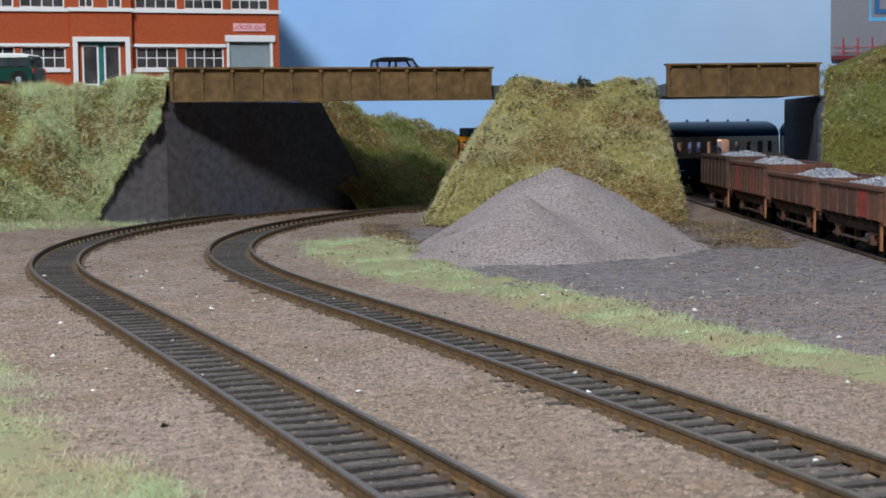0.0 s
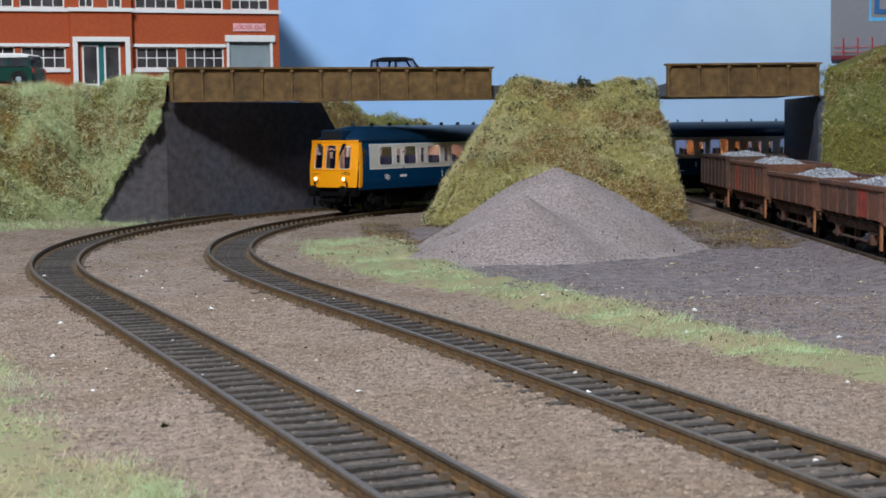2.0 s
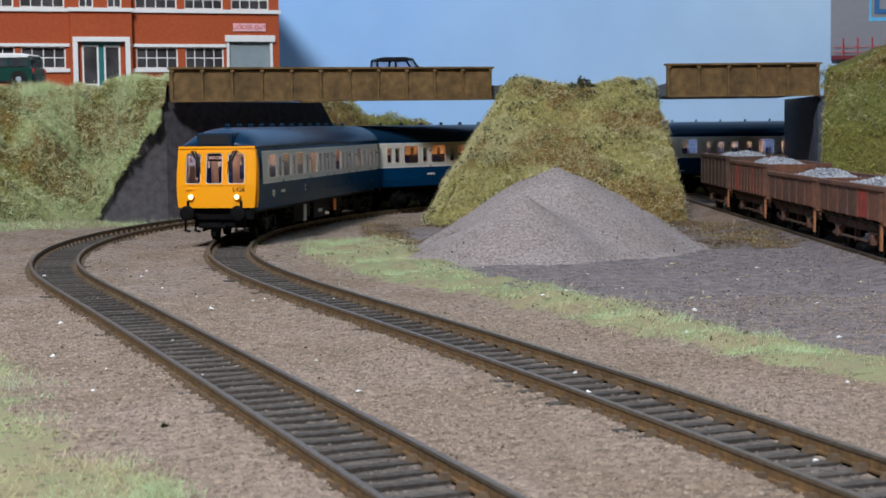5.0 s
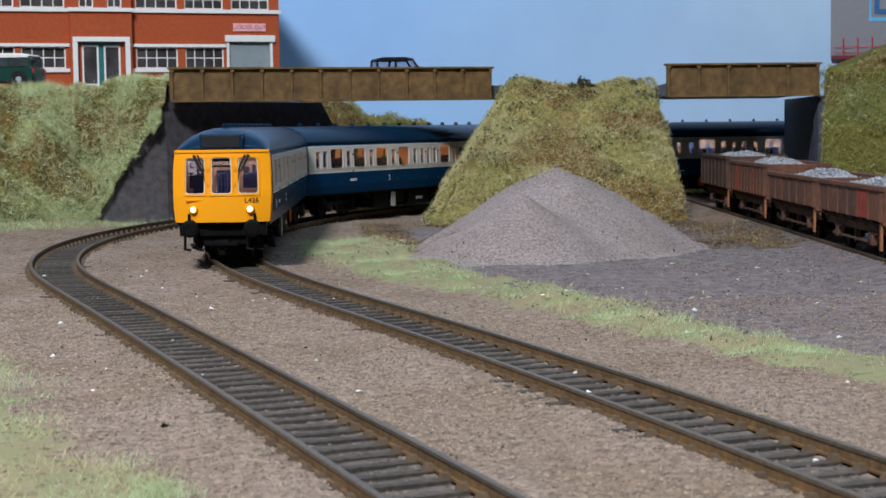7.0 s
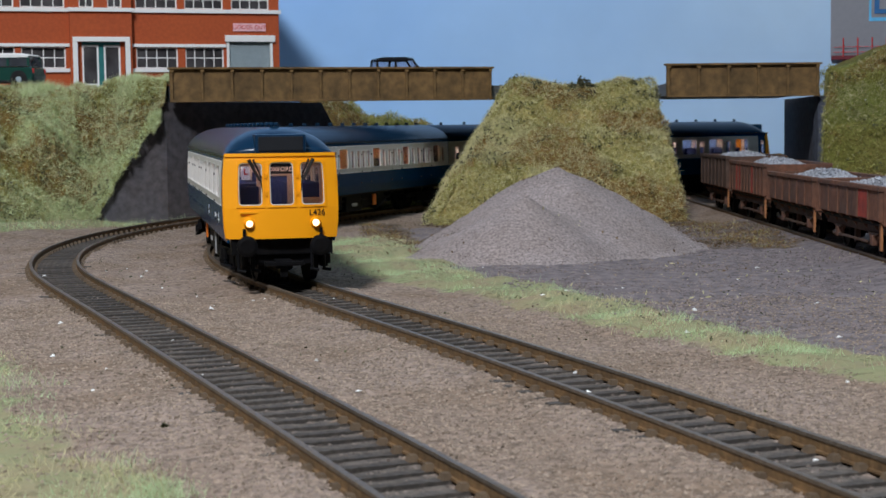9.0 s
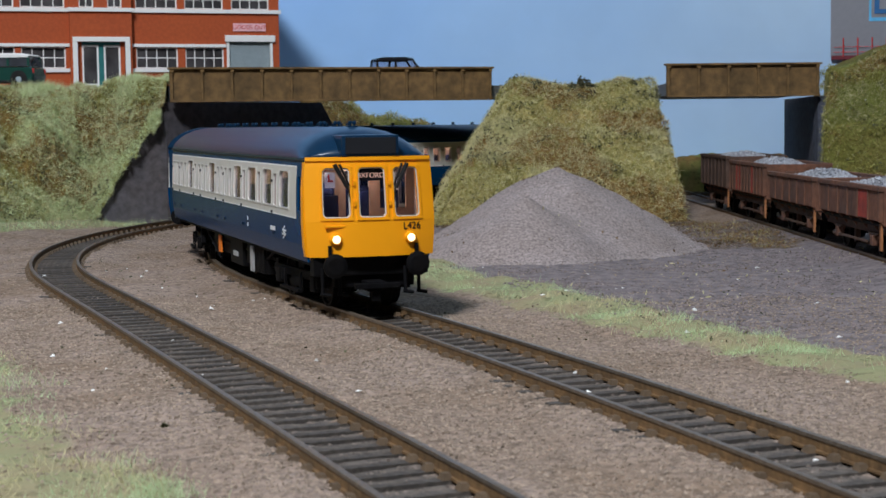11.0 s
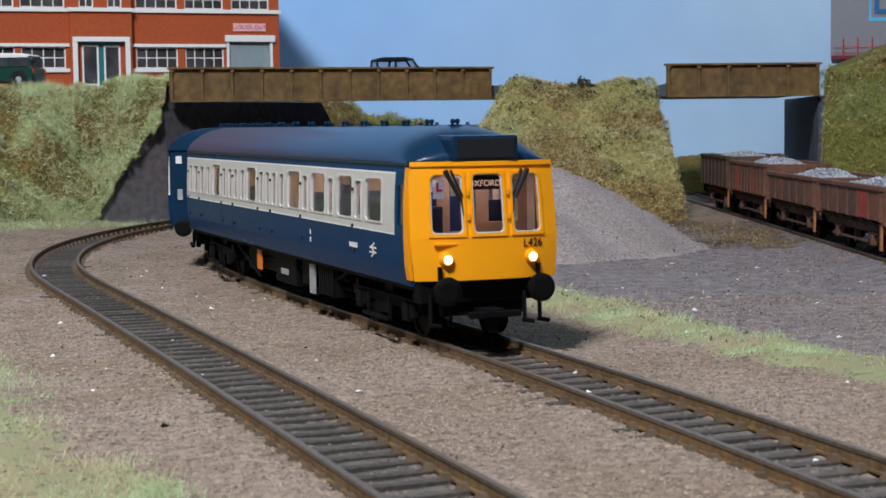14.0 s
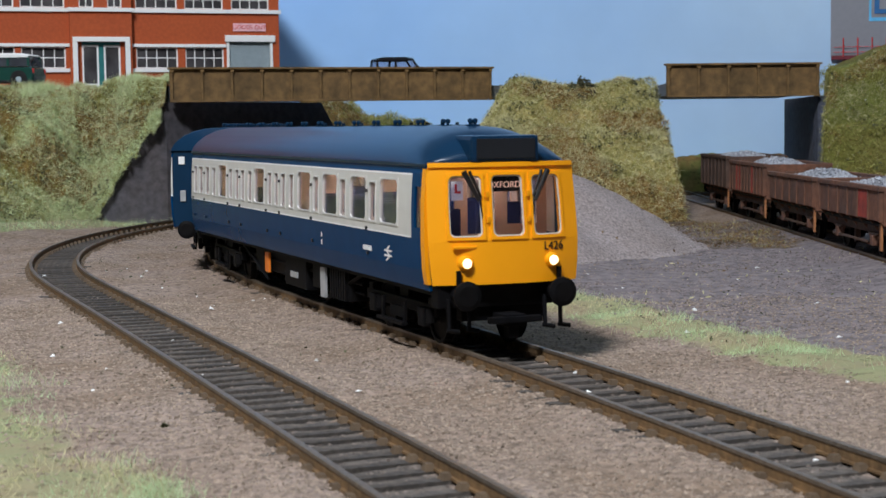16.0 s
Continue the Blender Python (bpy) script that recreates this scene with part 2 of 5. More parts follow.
def lathe(bm, axis_a, axis_dir, profile, n=16):
    """Rings of (distance along, radius), closed by caps."""
    a, d = Vector(axis_a), Vector(axis_dir).normalized()
    q = d.to_track_quat("Z", "Y")
    rings = [[bm.verts.new(a + d * s + q @ Vector((r * math.cos(2 * math.pi * i / n), r * math.sin(2 * math.pi * i / n), 0))) for i in range(n)] for s, r in profile]
    for g, h in zip(rings, rings[1:]):
        for i in range(n):
            j = (i + 1) % n
            bm.faces.new((g[i], g[j], h[j], h[i]))
    bm.faces.new(rings[0][::-1]), bm.faces.new(rings[-1])
    return bm


def panel(us, vs, holes, outer, inner, bm=None):
    """A sheet with thickness on a grid of (u, v); cells whose middle lies in a hole (u0, v0, u1, v1) stay open."""
    bm = bm or bmesh.new()
    us = sorted({round(u, 3) for u in us} | {round(h[k], 3) for h in holes for k in (0, 2) if min(us) < h[k] < max(us)})
    vs = sorted({round(v, 3) for v in vs} | {round(h[k], 3) for h in holes for k in (1, 3) if min(vs) < h[k] < max(vs)})

    def full(i, j):
        if not (0 <= i < len(us) - 1 and 0 <= j < len(vs) - 1):
            return False
        u, v = (us[i] + us[i + 1]) / 2, (vs[j] + vs[j + 1]) / 2
        return not any(h[0] < u < h[2] and h[1] < v < h[3] for h in holes)
    cache = {}

    def vert(i, j, side):
        if (i, j, side) not in cache:
            cache[i, j, side] = bm.verts.new((outer, inner)[side](us[i], vs[j]))
        return cache[i, j, side]
    for i in range(len(us) - 1):
        for j in range(len(vs) - 1):
            if not full(i, j):
                continue
            c = ((i, j), (i + 1, j), (i + 1, j + 1), (i, j + 1))
            bm.faces.new([vert(*p, 0) for p in c])
            bm.faces.new([vert(*p, 1) for p in c[::-1]])
            for (p, q), n in zip(((c[0], c[1]), (c[1], c[2]), (c[2], c[3]), (c[3], c[0])), ((i, j - 1), (i + 1, j), (i, j + 1), (i - 1, j))):
                if not full(*n):
                    bm.faces.new((vert(*q, 0), vert(*p, 0), vert(*p, 1), vert(*q, 1)))
    bmesh.ops.recalc_face_normals(bm, faces=bm.faces)
    return bm


def letters(name, text, size, m, material, parent=None, depth=0.1, label="", align="CENTER"):
    cu = bpy.data.curves.new(name, "FONT")
    cu.body, cu.size, cu.extrude, cu.align_x, cu.align_y = text, size * MM, depth * MM, align, "CENTER"
    cu.materials.append(material)
    ob = new(name, cu)
    ob.parent = parent
    ob.matrix_basis = m
    if label:
        ob["label"] = label
    return ob


def grid_mesh(name, xs, ys, height, material, zones=None, kind="structure", label="", category=""):
    """A sheet over a grid of millimetres, with painted zones."""
    X, Y = np.meshgrid(xs, ys, indexing="ij")
    Z = height(X, Y)
    n, m = X.shape
    verts = np.stack([X, Y, Z], -1).reshape(-1, 3) * MM
    idx = np.arange(n * m).reshape(n, m)
    faces = np.stack([idx[:-1, :-1], idx[1:, :-1], idx[1:, 1:], idx[:-1, 1:]], -1).reshape(-1, 4)
    me = bpy.data.meshes.new(name)
    me.from_pydata(verts.tolist(), [], faces.tolist())
    me.polygons.foreach_set("use_smooth", np.ones(len(faces), bool))
    for zone, f in (zones or {}).items():
        at = me.attributes.new(zone, "FLOAT", "POINT")
        at.data.foreach_set("value", np.clip(f(X, Y), 0, 1).reshape(-1).astype(np.float32))
    me.materials.append(material)
    return tagged(new(name, me), label, category, "", kind)


# smooth value noise on numpy arrays
NOISE = np.random.RandomState(7).rand(256, 256)


def vnoise(x, y):
    xi, yi = np.floor(x).astype(int), np.floor(y).astype(int)
    fx, fy = x - xi, y - yi
    fx, fy = fx * fx * (3 - 2 * fx), fy * fy * (3 - 2 * fy)
    g = lambda a, b: NOISE[a % 256, b % 256]
    return (g(xi, yi) * (1 - fx) + g(xi + 1, yi) * fx) * (1 - fy) + (g(xi, yi + 1) * (1 - fx) + g(xi + 1, yi + 1) * fx) * fy - 0.5


def fbm(x, y, size, octaves=4):
    t, a = 0, 1.0
    for k in range(octaves):
        t = t + a * vnoise(x / size + 17.3 * k, y / size + 5.1 * k)
        a, size = a * 0.5, size * 0.5
    return t


def smooth01(t):
    t = np.clip(t, 0, 1)
    return t * t * (3 - 2 * t)


# ---------------------------------------------------------------- the lines of the tracks (rail tops at z = 0)
class Line:
    """A straight that eases into a bend: place and heading by the distance along it, in millimetres."""

    def __init__(self, x0, y0, heading, start, ease, radius, k0, end=2300, tight=None):
        self.s = np.arange(-200, end, 4.0)
        k = k0 / 1000 + np.clip((self.s - start) / ease, 0, 1) * (1 / radius - k0 / 1000)
        if tight:
            k = k + np.clip((self.s - 778) / 24, 0, 1) * (1 / tight - 1 / radius)
        self.h = heading - np.concatenate([[0], np.cumsum((k[1:] + k[:-1]) * 2)])
        mid = (self.h[1:] + self.h[:-1]) / 2
        x = np.concatenate([[0], np.cumsum(-np.sin(mid) * 4)])
        y = np.concatenate([[0], np.cumsum(np.cos(mid) * 4)])
        self.x, self.y = x - x[50] + x0, y - y[50] + y0

    def at(self, s):
        return np.interp(s, self.s, self.x), np.interp(s, self.s, self.y), np.interp(s, self.s, self.h)

    def distance(self, X, Y, top=1150):
        keep = (self.s < top)
        px, py = self.x[keep][::3], self.y[keep][::3]
        best = np.full(X.shape, 1e9)
        for a, b in zip(px, py):
            best = np.minimum(best, (X - a) ** 2 + (Y - b) ** 2)
        return np.sqrt(best)


LINE_A = Line(-36.08, 303.99, 0.3615, 193.5, 86.6, 489.1, -0.068)
LINE_B = Line(31.34, 301.57, 0.2884, 104.2, 251.9, 477.7, -0.318, tight=250.0)
LINE_C = Line(168.0, 600.0, 0.0, 5000, 100, 500, 0.0)


def strip_distance(X, Y, pts):
    best = np.full(X.shape, 1e9)
    for (ax, ay), (bx, by) in zip(pts, pts[1:]):
        dx, dy = bx - ax, by - ay
        t = np.clip(((X - ax) * dx + (Y - ay) * dy) / (dx * dx + dy * dy), 0, 1)
        best = np.minimum(best, np.hypot(X - ax - t * dx, Y - ay - t * dy))
    return best


VERGE = [(-40, 720), (-32, 640), (-10, 560), (30, 487), (55, 410), (76, 366), (95, 331), (150, 262), (190, 215)]
NEAR_GRASS = [(-330, 700), (-180, 470), (-109, 375), (-84, 316), (-56, 258), (-44, 225), (-30, 190)]


LITTER_1 = [(-36, 860), (-24, 760), (-17, 690), (-4, 655)]
LITTER_2 = [(10, 848), (90, 848), (140, 800), (142, 740), (128, 680)]


def litter(X, Y):
    """Dark dry litter round the foot of the embankment and the heap."""
    d = np.minimum(strip_distance(X, Y, LITTER_1) / 13, strip_distance(X, Y, LITTER_2) / 26)
    return smooth01(1.35 - d + 0.5 * fbm(X, Y, 20))


def near_grass(X, Y):
    """Grass in front of the outer track, on its left."""
    xs = np.interp(Y, [p[1] for p in NEAR_GRASS[::-1]], [p[0] for p in NEAR_GRASS[::-1]])
    return smooth01((xs - X + 16 * fbm(X, Y, 26)) / 16 + 0.35) * (Y < 480) * (0.78 + 0.22 * smooth01(0.6 + 3 * fbm(X + 70, Y, 30)))


def verge(X, Y):
    wide = np.interp(Y, [215, 330, 420, 560, 700], [14, 14, 16, 21, 30])
    return smooth01(1.4 - (strip_distance(X, Y, VERGE) + 9 * fbm(X, Y, 24)) / wide)


def yard(X, Y):
    xs = np.interp(Y, [p[1] for p in VERGE[::-1]], [p[0] for p in VERGE[::-1]])
    return smooth01((X - xs) / 10) * (Y < 830)


BANK_FOOT = [(-340, 690), (-262, 762), (-235, 792), (-205, 842), (-188, 868), (-152, 878), (-112, 915)]


def foot_grass(X, Y):
    """Rough grass at the foot of the bank behind the outer track."""
    return smooth01(1.5 - strip_distance(X, Y, BANK_FOOT) / 14) * (LINE_A.distance(X, Y) > 15)


def track_bed(X, Y):
    return np.maximum(smooth01((9.6 - LINE_A.distance(X, Y)) / 2.0), smooth01((9.6 - LINE_B.distance(X, Y)) / 2.0))


def ground_height(X, Y):
    da, db, dc = LINE_A.distance(X, Y), LINE_B.distance(X, Y), np.abs(X - 168)
    d = np.minimum(da, db)
    z = -3.7 + 0.9 * fbm(X, Y, 60) + 0.9 * fbm(X, Y, 9, 2)
    shoulder = -2.5 + 0.7 * fbm(X, Y, 8, 2)
    z = shoulder + (z - shoulder) * smooth01((d - 14) / 14)
    z = -3.25 + (z + 3.25) * smooth01((d - 9.0) / 2.0)
    z = -1.5 + 0.5 * fbm(X, Y, 7) + (z + 1.5) * smooth01((dc - 9) / 16)
    rise = smooth01((strip_distance(X, Y, [(-400, 700), (-262, 760), (-235, 850), (-215, 920)]) * -1 + 60) / 60)
    return z + 6 * rise * smooth01((da - 22) / 25) + verge(X, Y) * (1.3 + 3.0 * fbm(X + 3, Y, 13, 3))


xs = np.concatenate([np.arange(-900, -300, 20), np.arange(-300, 300, 2.0), np.arange(300, 900.1, 20)])
ys = np.concatenate([np.arange(-200, 140, 20), np.arange(140, 760, 2.0), np.arange(760, 1300.1, 5)])
grid_mesh("ground", xs, ys, ground_height, EARTH, {"yard": yard, "litter": litter, "bed": track_bed, "grass": lambda X, Y: np.maximum(np.maximum(verge(X, Y), near_grass(X, Y)), foot_grass(X, Y))},
          label="sandy beige ballast and earth with grass verges", category="ground")

# ---------------------------------------------------------------- board, painted sky, hall
tagged(part("baseboard", boxes((-900, -200, -40, 900, 1330, -12)), BOARD), "plain timber baseboard under the model scenery", "baseboard", "", "structure")
nt = SKY.node_tree
bs = nt.nodes["Principled BSDF"]
grain_out = bs.inputs["Base Color"].links[0].from_socket
# the deeper blue left end puts shade on the board into its paint colour
tc, sx, rg, mx = (nt.nodes.new("ShaderNode" + k) for k in ("TexCoord", "SeparateXYZ", "MapRange", "Mix"))
rg.inputs[1].default_value, rg.inputs[2].default_value = -0.16, 0.22
mx.data_type = "RGBA"
mx.blend_type = "MULTIPLY"
mx.inputs[0].default_value = 1.0
shade_wash = nt.nodes.new("ShaderNodeMix")
shade_wash.data_type = "RGBA"
shade_wash.inputs[6].default_value, shade_wash.inputs[7].default_value = (0.74, 0.93, 1.12, 1), (0.96, 0.97, 0.95, 1)
nt.links.new(tc.outputs["Object"], sx.inputs[0]), nt.links.new(sx.outputs[0], rg.inputs[0]), nt.links.new(rg.outputs[0], shade_wash.inputs[0])
nt.links.new(grain_out, mx.inputs[6]), nt.links.new(shade_wash.outputs[2], mx.inputs[7]), nt.links.new(mx.outputs[2], bs.inputs["Base Color"])
tagged(part("backdrop", boxes((-900, 1182, -12, 900, 1188, 620)), SKY), "backboard painted pale blue as a sky", "backdrop", "", "structure")
tagged(part("hall_floor", boxes((-1400, -1100, -650, 1400, 1500, -610)), HALLFLOOR), "brown hall floor", "floor", "", "structure")
tagged(part("hall_ceiling", boxes((-1400, -1100, 1900, 1400, 1500, 1940)), HALL), "plain pale hall ceiling", "ceiling", "", "structure")
for i, r in enumerate(((-1440, -1100, -610, -1400, 1500, 1900), (1400, -1100, -610, 1440, 1500, 1900), (-1400, -1140, -610, 1400, -1100, 1900), (-1400, 1500, -610, 1400, 1540, 1900))):
    tagged(part("hall_wall_%d" % (i + 1), boxes(r), HALL), "plain pale hall wall", "wall", "", "structure")
for i, (x, y) in enumerate(((-860, -160), (830, -160), (-860, 1280), (830, 1280))):
    tagged(part("baseboard_leg_%d" % (i + 1), boxes((x, y, -610, x + 40, y + 40, -40), bevel=2), BOARD), "square timber leg under the baseboard", "table leg", "", "structure")

# ---------------------------------------------------------------- embankments


def bank_zones(X, Y, Z, seed):
    """Where pale fibre and where brown scatter lies on a bank: broad uneven patches."""
    pale = smooth01(0.42 + 4.0 * fbm(X + 40 + seed, Y + Z, 44, 6))
    brown = smooth01(0.15 + 4.0 * fbm(X + 300 + seed, Y + Z + 90, 38, 6))
    if seed == 60:
        # the bank by the factory: paler towards its foot, with one brown patch near the top
        pale = np.clip(0.8 * pale + 0.6 * smooth01((34 - Z) / 34), 0, 1)
        brown = np.maximum(brown * 0.75, smooth01(1.5 - np.hypot(X + 196, (Y + Z - 951) * 0.7 + 8 * fbm(X, Y, 12)) / 16))
    return pale, brown


def bank_mesh(name, xs, ys, height, label, seed, material):
    return grid_mesh(name, xs, ys, height, material, {
        "grass": lambda X, Y: bank_zones(X, Y, height(X, Y), seed)[0],
        "brown": lambda X, Y: bank_zones(X, Y, height(X, Y), seed)[1]}, "structure", label, "embankment")


def rough(X, Y, amount=1.0):
    puffs = 1.0 - 3.2 * np.abs(fbm(X + 31, Y, 21, 3))
    return amount * (6.0 * fbm(X, Y, 40) + 4.6 * puffs + 1.5 * fbm(X + 90, Y, 7))


# the abutment's front edge runs beside the outer track
WALL_A, WALL_D, WALL_B = (-154.0, 885.0), (-74.0, 976.0), (-40.0, 1015.0)


def mound_height(X, Y):
    left = np.interp(Y, [840, 880, 930, 966, 1045, 1110], [-4, -8, -8, 8, 68, 145])
    side = np.minimum(np.clip((X - left) / 50, 0, 1) ** 1.3, (131 - X) / 12)
    front = np.minimum((Y - 842) / 62, (1032 - Y) / 25)
    f = np.minimum(np.minimum(side, front), 1.0)
    r = rough(X, Y, 1.3)
    return -6 + (75.5 + 2.5 * fbm(X, Y, 18)) * np.clip(f, 0, 1) ** 0.75 + r * np.clip(f * 3, 0, 1) * np.clip(0.5 + (1 - f) * 3, 0, 1) * 0.8


def left_bank_height(X, Y):
    foot = np.interp(X, [-520, -330, -262, -235, -220, -205, -194], [640, 715, 775, 806, 832, 860, 880])
    back = np.interp(X, [-520, -260, -235, -220, -205, -194], [110, 104, 96, 76, 60, 46])
    f = np.clip((Y - foot) / back, 0, 1)
    r = rough(X, Y, 1.9)
    return -5 + 76.0 * f ** 0.8 + r * np.clip(f * 4, 0, 1) * np.clip(0.1 + (1 - f) * 3, 0, 1)


def wing_bank_height(X, Y):
    """The bank above the abutment's sloping wing."""
    return np.minimum(75.5, 5.5 + (X + 196) * 1.40 + (Y - 881) * 1.6 + 0.35 * rough(X, Y, 1.5))


def right_bank_height(X, Y):
    f = np.clip((Y - 845 - 6 * fbm(X, Y, 30)) / 78, 0, 1)
    top = 76 + 22 * smooth01((X - 222) / 70)
    h = (top + 6) * f ** 0.8 + rough(X, Y, 1.5) * np.clip(f * 4, 0, 1) * np.clip(0.1 + (1 - f) * 3, 0, 1)
    return -6 + h * smooth01((X - 0.2395 * Y - 2.5 * fbm(X, Y, 14)) / 3.5)


def far_bank_height(X, Y):
    """Behind the abutment and past the far side of the bridge."""
    along = (X + 40) * 0.66 + (Y - 1015) * 0.75
    back = -(X + 40) * 0.75 + (Y - 1015) * 0.66
    f = np.clip((back + 12) / 45, 0, 1)
    top = 68 - 0.22 * np.clip(along + 20, 0, 300)
    return -6 + (top + 6) * f + rough(X, Y, 1.0) * np.clip(f * 3, 0, 1)


def hedge_height(X, Y):
    return -6 + (33 + 10 * fbm(X, Y * 0 + 3, 60) + 4 * fbm(X, Y, 9)) * np.clip((Y - 1142) / 18, 0, 1)


bank_mesh("embankment_1", np.arange(-12, 137.1, 1.5), np.arange(840, 1032, 1.5), mound_height, "rough grassy embankment between the two bridges", 10, MOUND)
bank_mesh("embankment_2", np.concatenate([np.arange(-520, -330, 6), np.arange(-330, -189.9, 1.6)]), np.arange(640, 936, 1.6), left_bank_height, "tufted green and brown grass bank below the road", 60, BANK)
bank_mesh("embankment_5", np.arange(-197, -153.4, 1.5), np.arange(880.5, 935, 1.5), wing_bank_height, "pale grass bank above the wing wall", 60, BANK)
bank_mesh("embankment_3", np.arange(201, 420, 1.8), np.arange(835, 1010, 2.0), right_bank_height, "green grassy bank beside the goods line", 130, GREENBANK)
bank_mesh("embankment_4", np.arange(-90, 150, 2.0), np.arange(985, 1178, 2.5), lambda X, Y: far_bank_height(X, Y) * 1.0, "scrubby bank behind the bridge abutment", 200, GREENBANK)
bank_mesh("hedge_bank", np.arange(90, 420, 3.0), np.arange(1142, 1180, 3.0), hedge_height, "low green scrub in front of the painted sky", 250, GREENBANK)

# road level behind the left bank and behind the right one
tagged(part("road", boxes((-620, 912, -6, -228, 1175, 74.6), (-228, 930, -6, -160, 1175, 74.6)), TARMAC), "grey road beside the factory", "road", "", "structure")


def prism(pts, z0, z1):
    bm = bmesh.new()
    a = [bm.verts.new((x, y, z0)) for x, y in pts]
    b = [bm.verts.new((x, y, z1)) for x, y in pts]
    bm.faces.new(a[::-1]), bm.faces.new(b)
    for i in range(len(pts)):
        j = (i + 1) % len(pts)
        bm.faces.new((a[i], a[j], b[j], b[i]))
    bmesh.ops.recalc_face_normals(bm, faces=bm.faces)
    return bm


def solid(quads):
    """A closed solid from a front outline and the same outline pushed back."""
    bm = bmesh.new()
    f = [bm.verts.new(p) for p, q in quads]
    g = [bm.verts.new(q) for p, q in quads]
    bm.faces.new(f), bm.faces.new(g[::-1])
    for i in range(len(f)):
        j = (i + 1) % len(f)
        bm.faces.new((f[j], f[i], g[i], g[j]))
    bmesh.ops.recalc_face_normals(bm, faces=bm.faces)
    return bm


# ---------------------------------------------------------------- bridges
abut = thing("abutment", Matrix(), "dark stone bridge abutment with sloping wing walls", "abutment", "", "structure")
n = Vector((-0.75, 0.66, 0)) * 14
P = lambda xy, z: Vector((xy[0], xy[1], z))
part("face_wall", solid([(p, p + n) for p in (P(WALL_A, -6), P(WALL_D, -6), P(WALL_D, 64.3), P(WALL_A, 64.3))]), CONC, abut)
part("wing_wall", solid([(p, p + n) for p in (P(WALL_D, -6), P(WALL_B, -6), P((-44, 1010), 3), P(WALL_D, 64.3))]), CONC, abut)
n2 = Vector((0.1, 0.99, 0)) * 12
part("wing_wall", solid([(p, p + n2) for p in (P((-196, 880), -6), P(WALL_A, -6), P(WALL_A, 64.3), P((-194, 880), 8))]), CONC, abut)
rabut = thing("abutment", Matrix(), "dark stone abutment beside the goods line", "abutment", "", "structure")
part("face_wall", prism([(219, 921), (233.5, 1078), (246, 1078), (232, 921)], -6, 64.2), CONC, rabut)
part("wing_wall", solid([(Vector((219, 920.8, -6)), Vector((219, 932, -6))), (Vector((229, 905, -6)), Vector((229, 932, -6))), (Vector((229, 905, 50)), Vector((229, 932, 60))), (Vector((219, 920.8, 64.2)), Vector((219, 932, 64.2)))]), CONC, rabut)


def girder_bridge(x0, y0, x1, y1, dx, dy, bays, label):
    """A road bridge: a riveted plate girder on each side of a deck. (dx, dy): from the front girder to the rear one."""
    L = math.hypot(x1 - x0, y1 - y0)
    yaw = math.degrees(math.atan2(y1 - y0, x1 - x0))
    b = thing("road_bridge", pose(x0 * MM, y0 * MM, 0, 0, 0, yaw), label, "bridge")
    inv = Matrix.Rotation(-radians(yaw), 3, "Z")
    off = inv @ Vector((dx, dy, 0))
    for ox, oy in ((0, 0),):
        g = part("girder", boxes((ox, oy, 64.6, ox + L, oy + 2.0, 82.2)), WEATHER, b)
        part("top_flange", boxes((ox - 1, oy - 2.2, 82.2, ox + L + 1, oy + 4.2, 83.3), bevel=0.25), WEATHER, g)
        part("bottom_flange", boxes((ox, oy - 2.0, 64.0, ox + L, oy + 4.0, 65.0), bevel=0.2), WEATHER, g)
        st = None
        for i in range(bays + 1):
            x = 1.0 + (L - 2.2) * i / bays
            if st is None:
                bm = boxes((-0.55, -1.3, 65.0, 0.55, 0.0, 82.2), (-1.0, -1.8, 80.6, 1.0, 0.0, 82.2), (-1.0, -1.8, 65.0, 1.0, 0.0, 66.0))
                st = part("stiffener", bm, WEATHER, g)
                st.matrix_basis = pose((ox + x) * MM, oy * MM, 0)
            else:
                share("stiffener", st, g, pose((ox + x) * MM, oy * MM, 0))
    deck = prism([(1, 2.2), (L - 1, 2.2), (off.x + L - 1, off.y), (off.x + 1, off.y)], 65.2, 72.5)
    part("deck", deck, TARMAC, b)
    return b


girder_bridge(-150.5, 880, 29.7, 928, 76, 91, 11, "brown rusty plate-girder road bridge over two running lines")
# deck lengthened at its unseen rear to block light from the coach behind
girder_bridge(129.7, 911, 218.8, 917, 10, 166, 5, "short brown plate-girder road bridge over the goods line")

# ---------------------------------------------------------------- gravel heap


def heap_height(X, Y):
    a = 39.5 - 0.60 * np.hypot(X - 50, (Y - 680) * np.where(Y < 680, 0.95, 0.66))
    b = 26.0 - 0.62 * np.hypot((X - 34) * np.where(X > 34, 1.0, 0.8), (Y - 636) * 0.88)
    a, b = a + 2.2 * fbm(X, Y, 30), b + 1.6 * fbm(X, Y, 22)
    h = np.logaddexp(a / 2.0, b / 2.0) * 2.0
    h = np.where(h > 30, 30 + (h - 30) * 0.72, h)
    h = np.where(h < 3, 3 * np.exp((h - 3) / 4), h)
    return -5.2 + h + 0.8 * fbm(X, Y, 7, 2) * (h > 1)


heap = grid_mesh("heap", np.arange(-60, 190, 1.4), np.arange(545, 850, 1.6), heap_height, HEAP, None, "", "heap of fine grey-pink gravel on the yard", "heap")

# ---------------------------------------------------------------- factory
FX, FY, FYAW = -104.9, 1033.1, math.degrees(math.atan2(0.33, 1))
factory = thing("factory", pose(FX * MM, FY * MM, 0, 0, 0, FYAW), "red brick factory with white bands and metal-framed windows", "building")
S = 1.053


def fx(x):
    return (x - FX) * S


def flat(y0, t):
    return (lambda u, v: (u, y0, v)), (lambda u, v: (u, y0 + t, v))


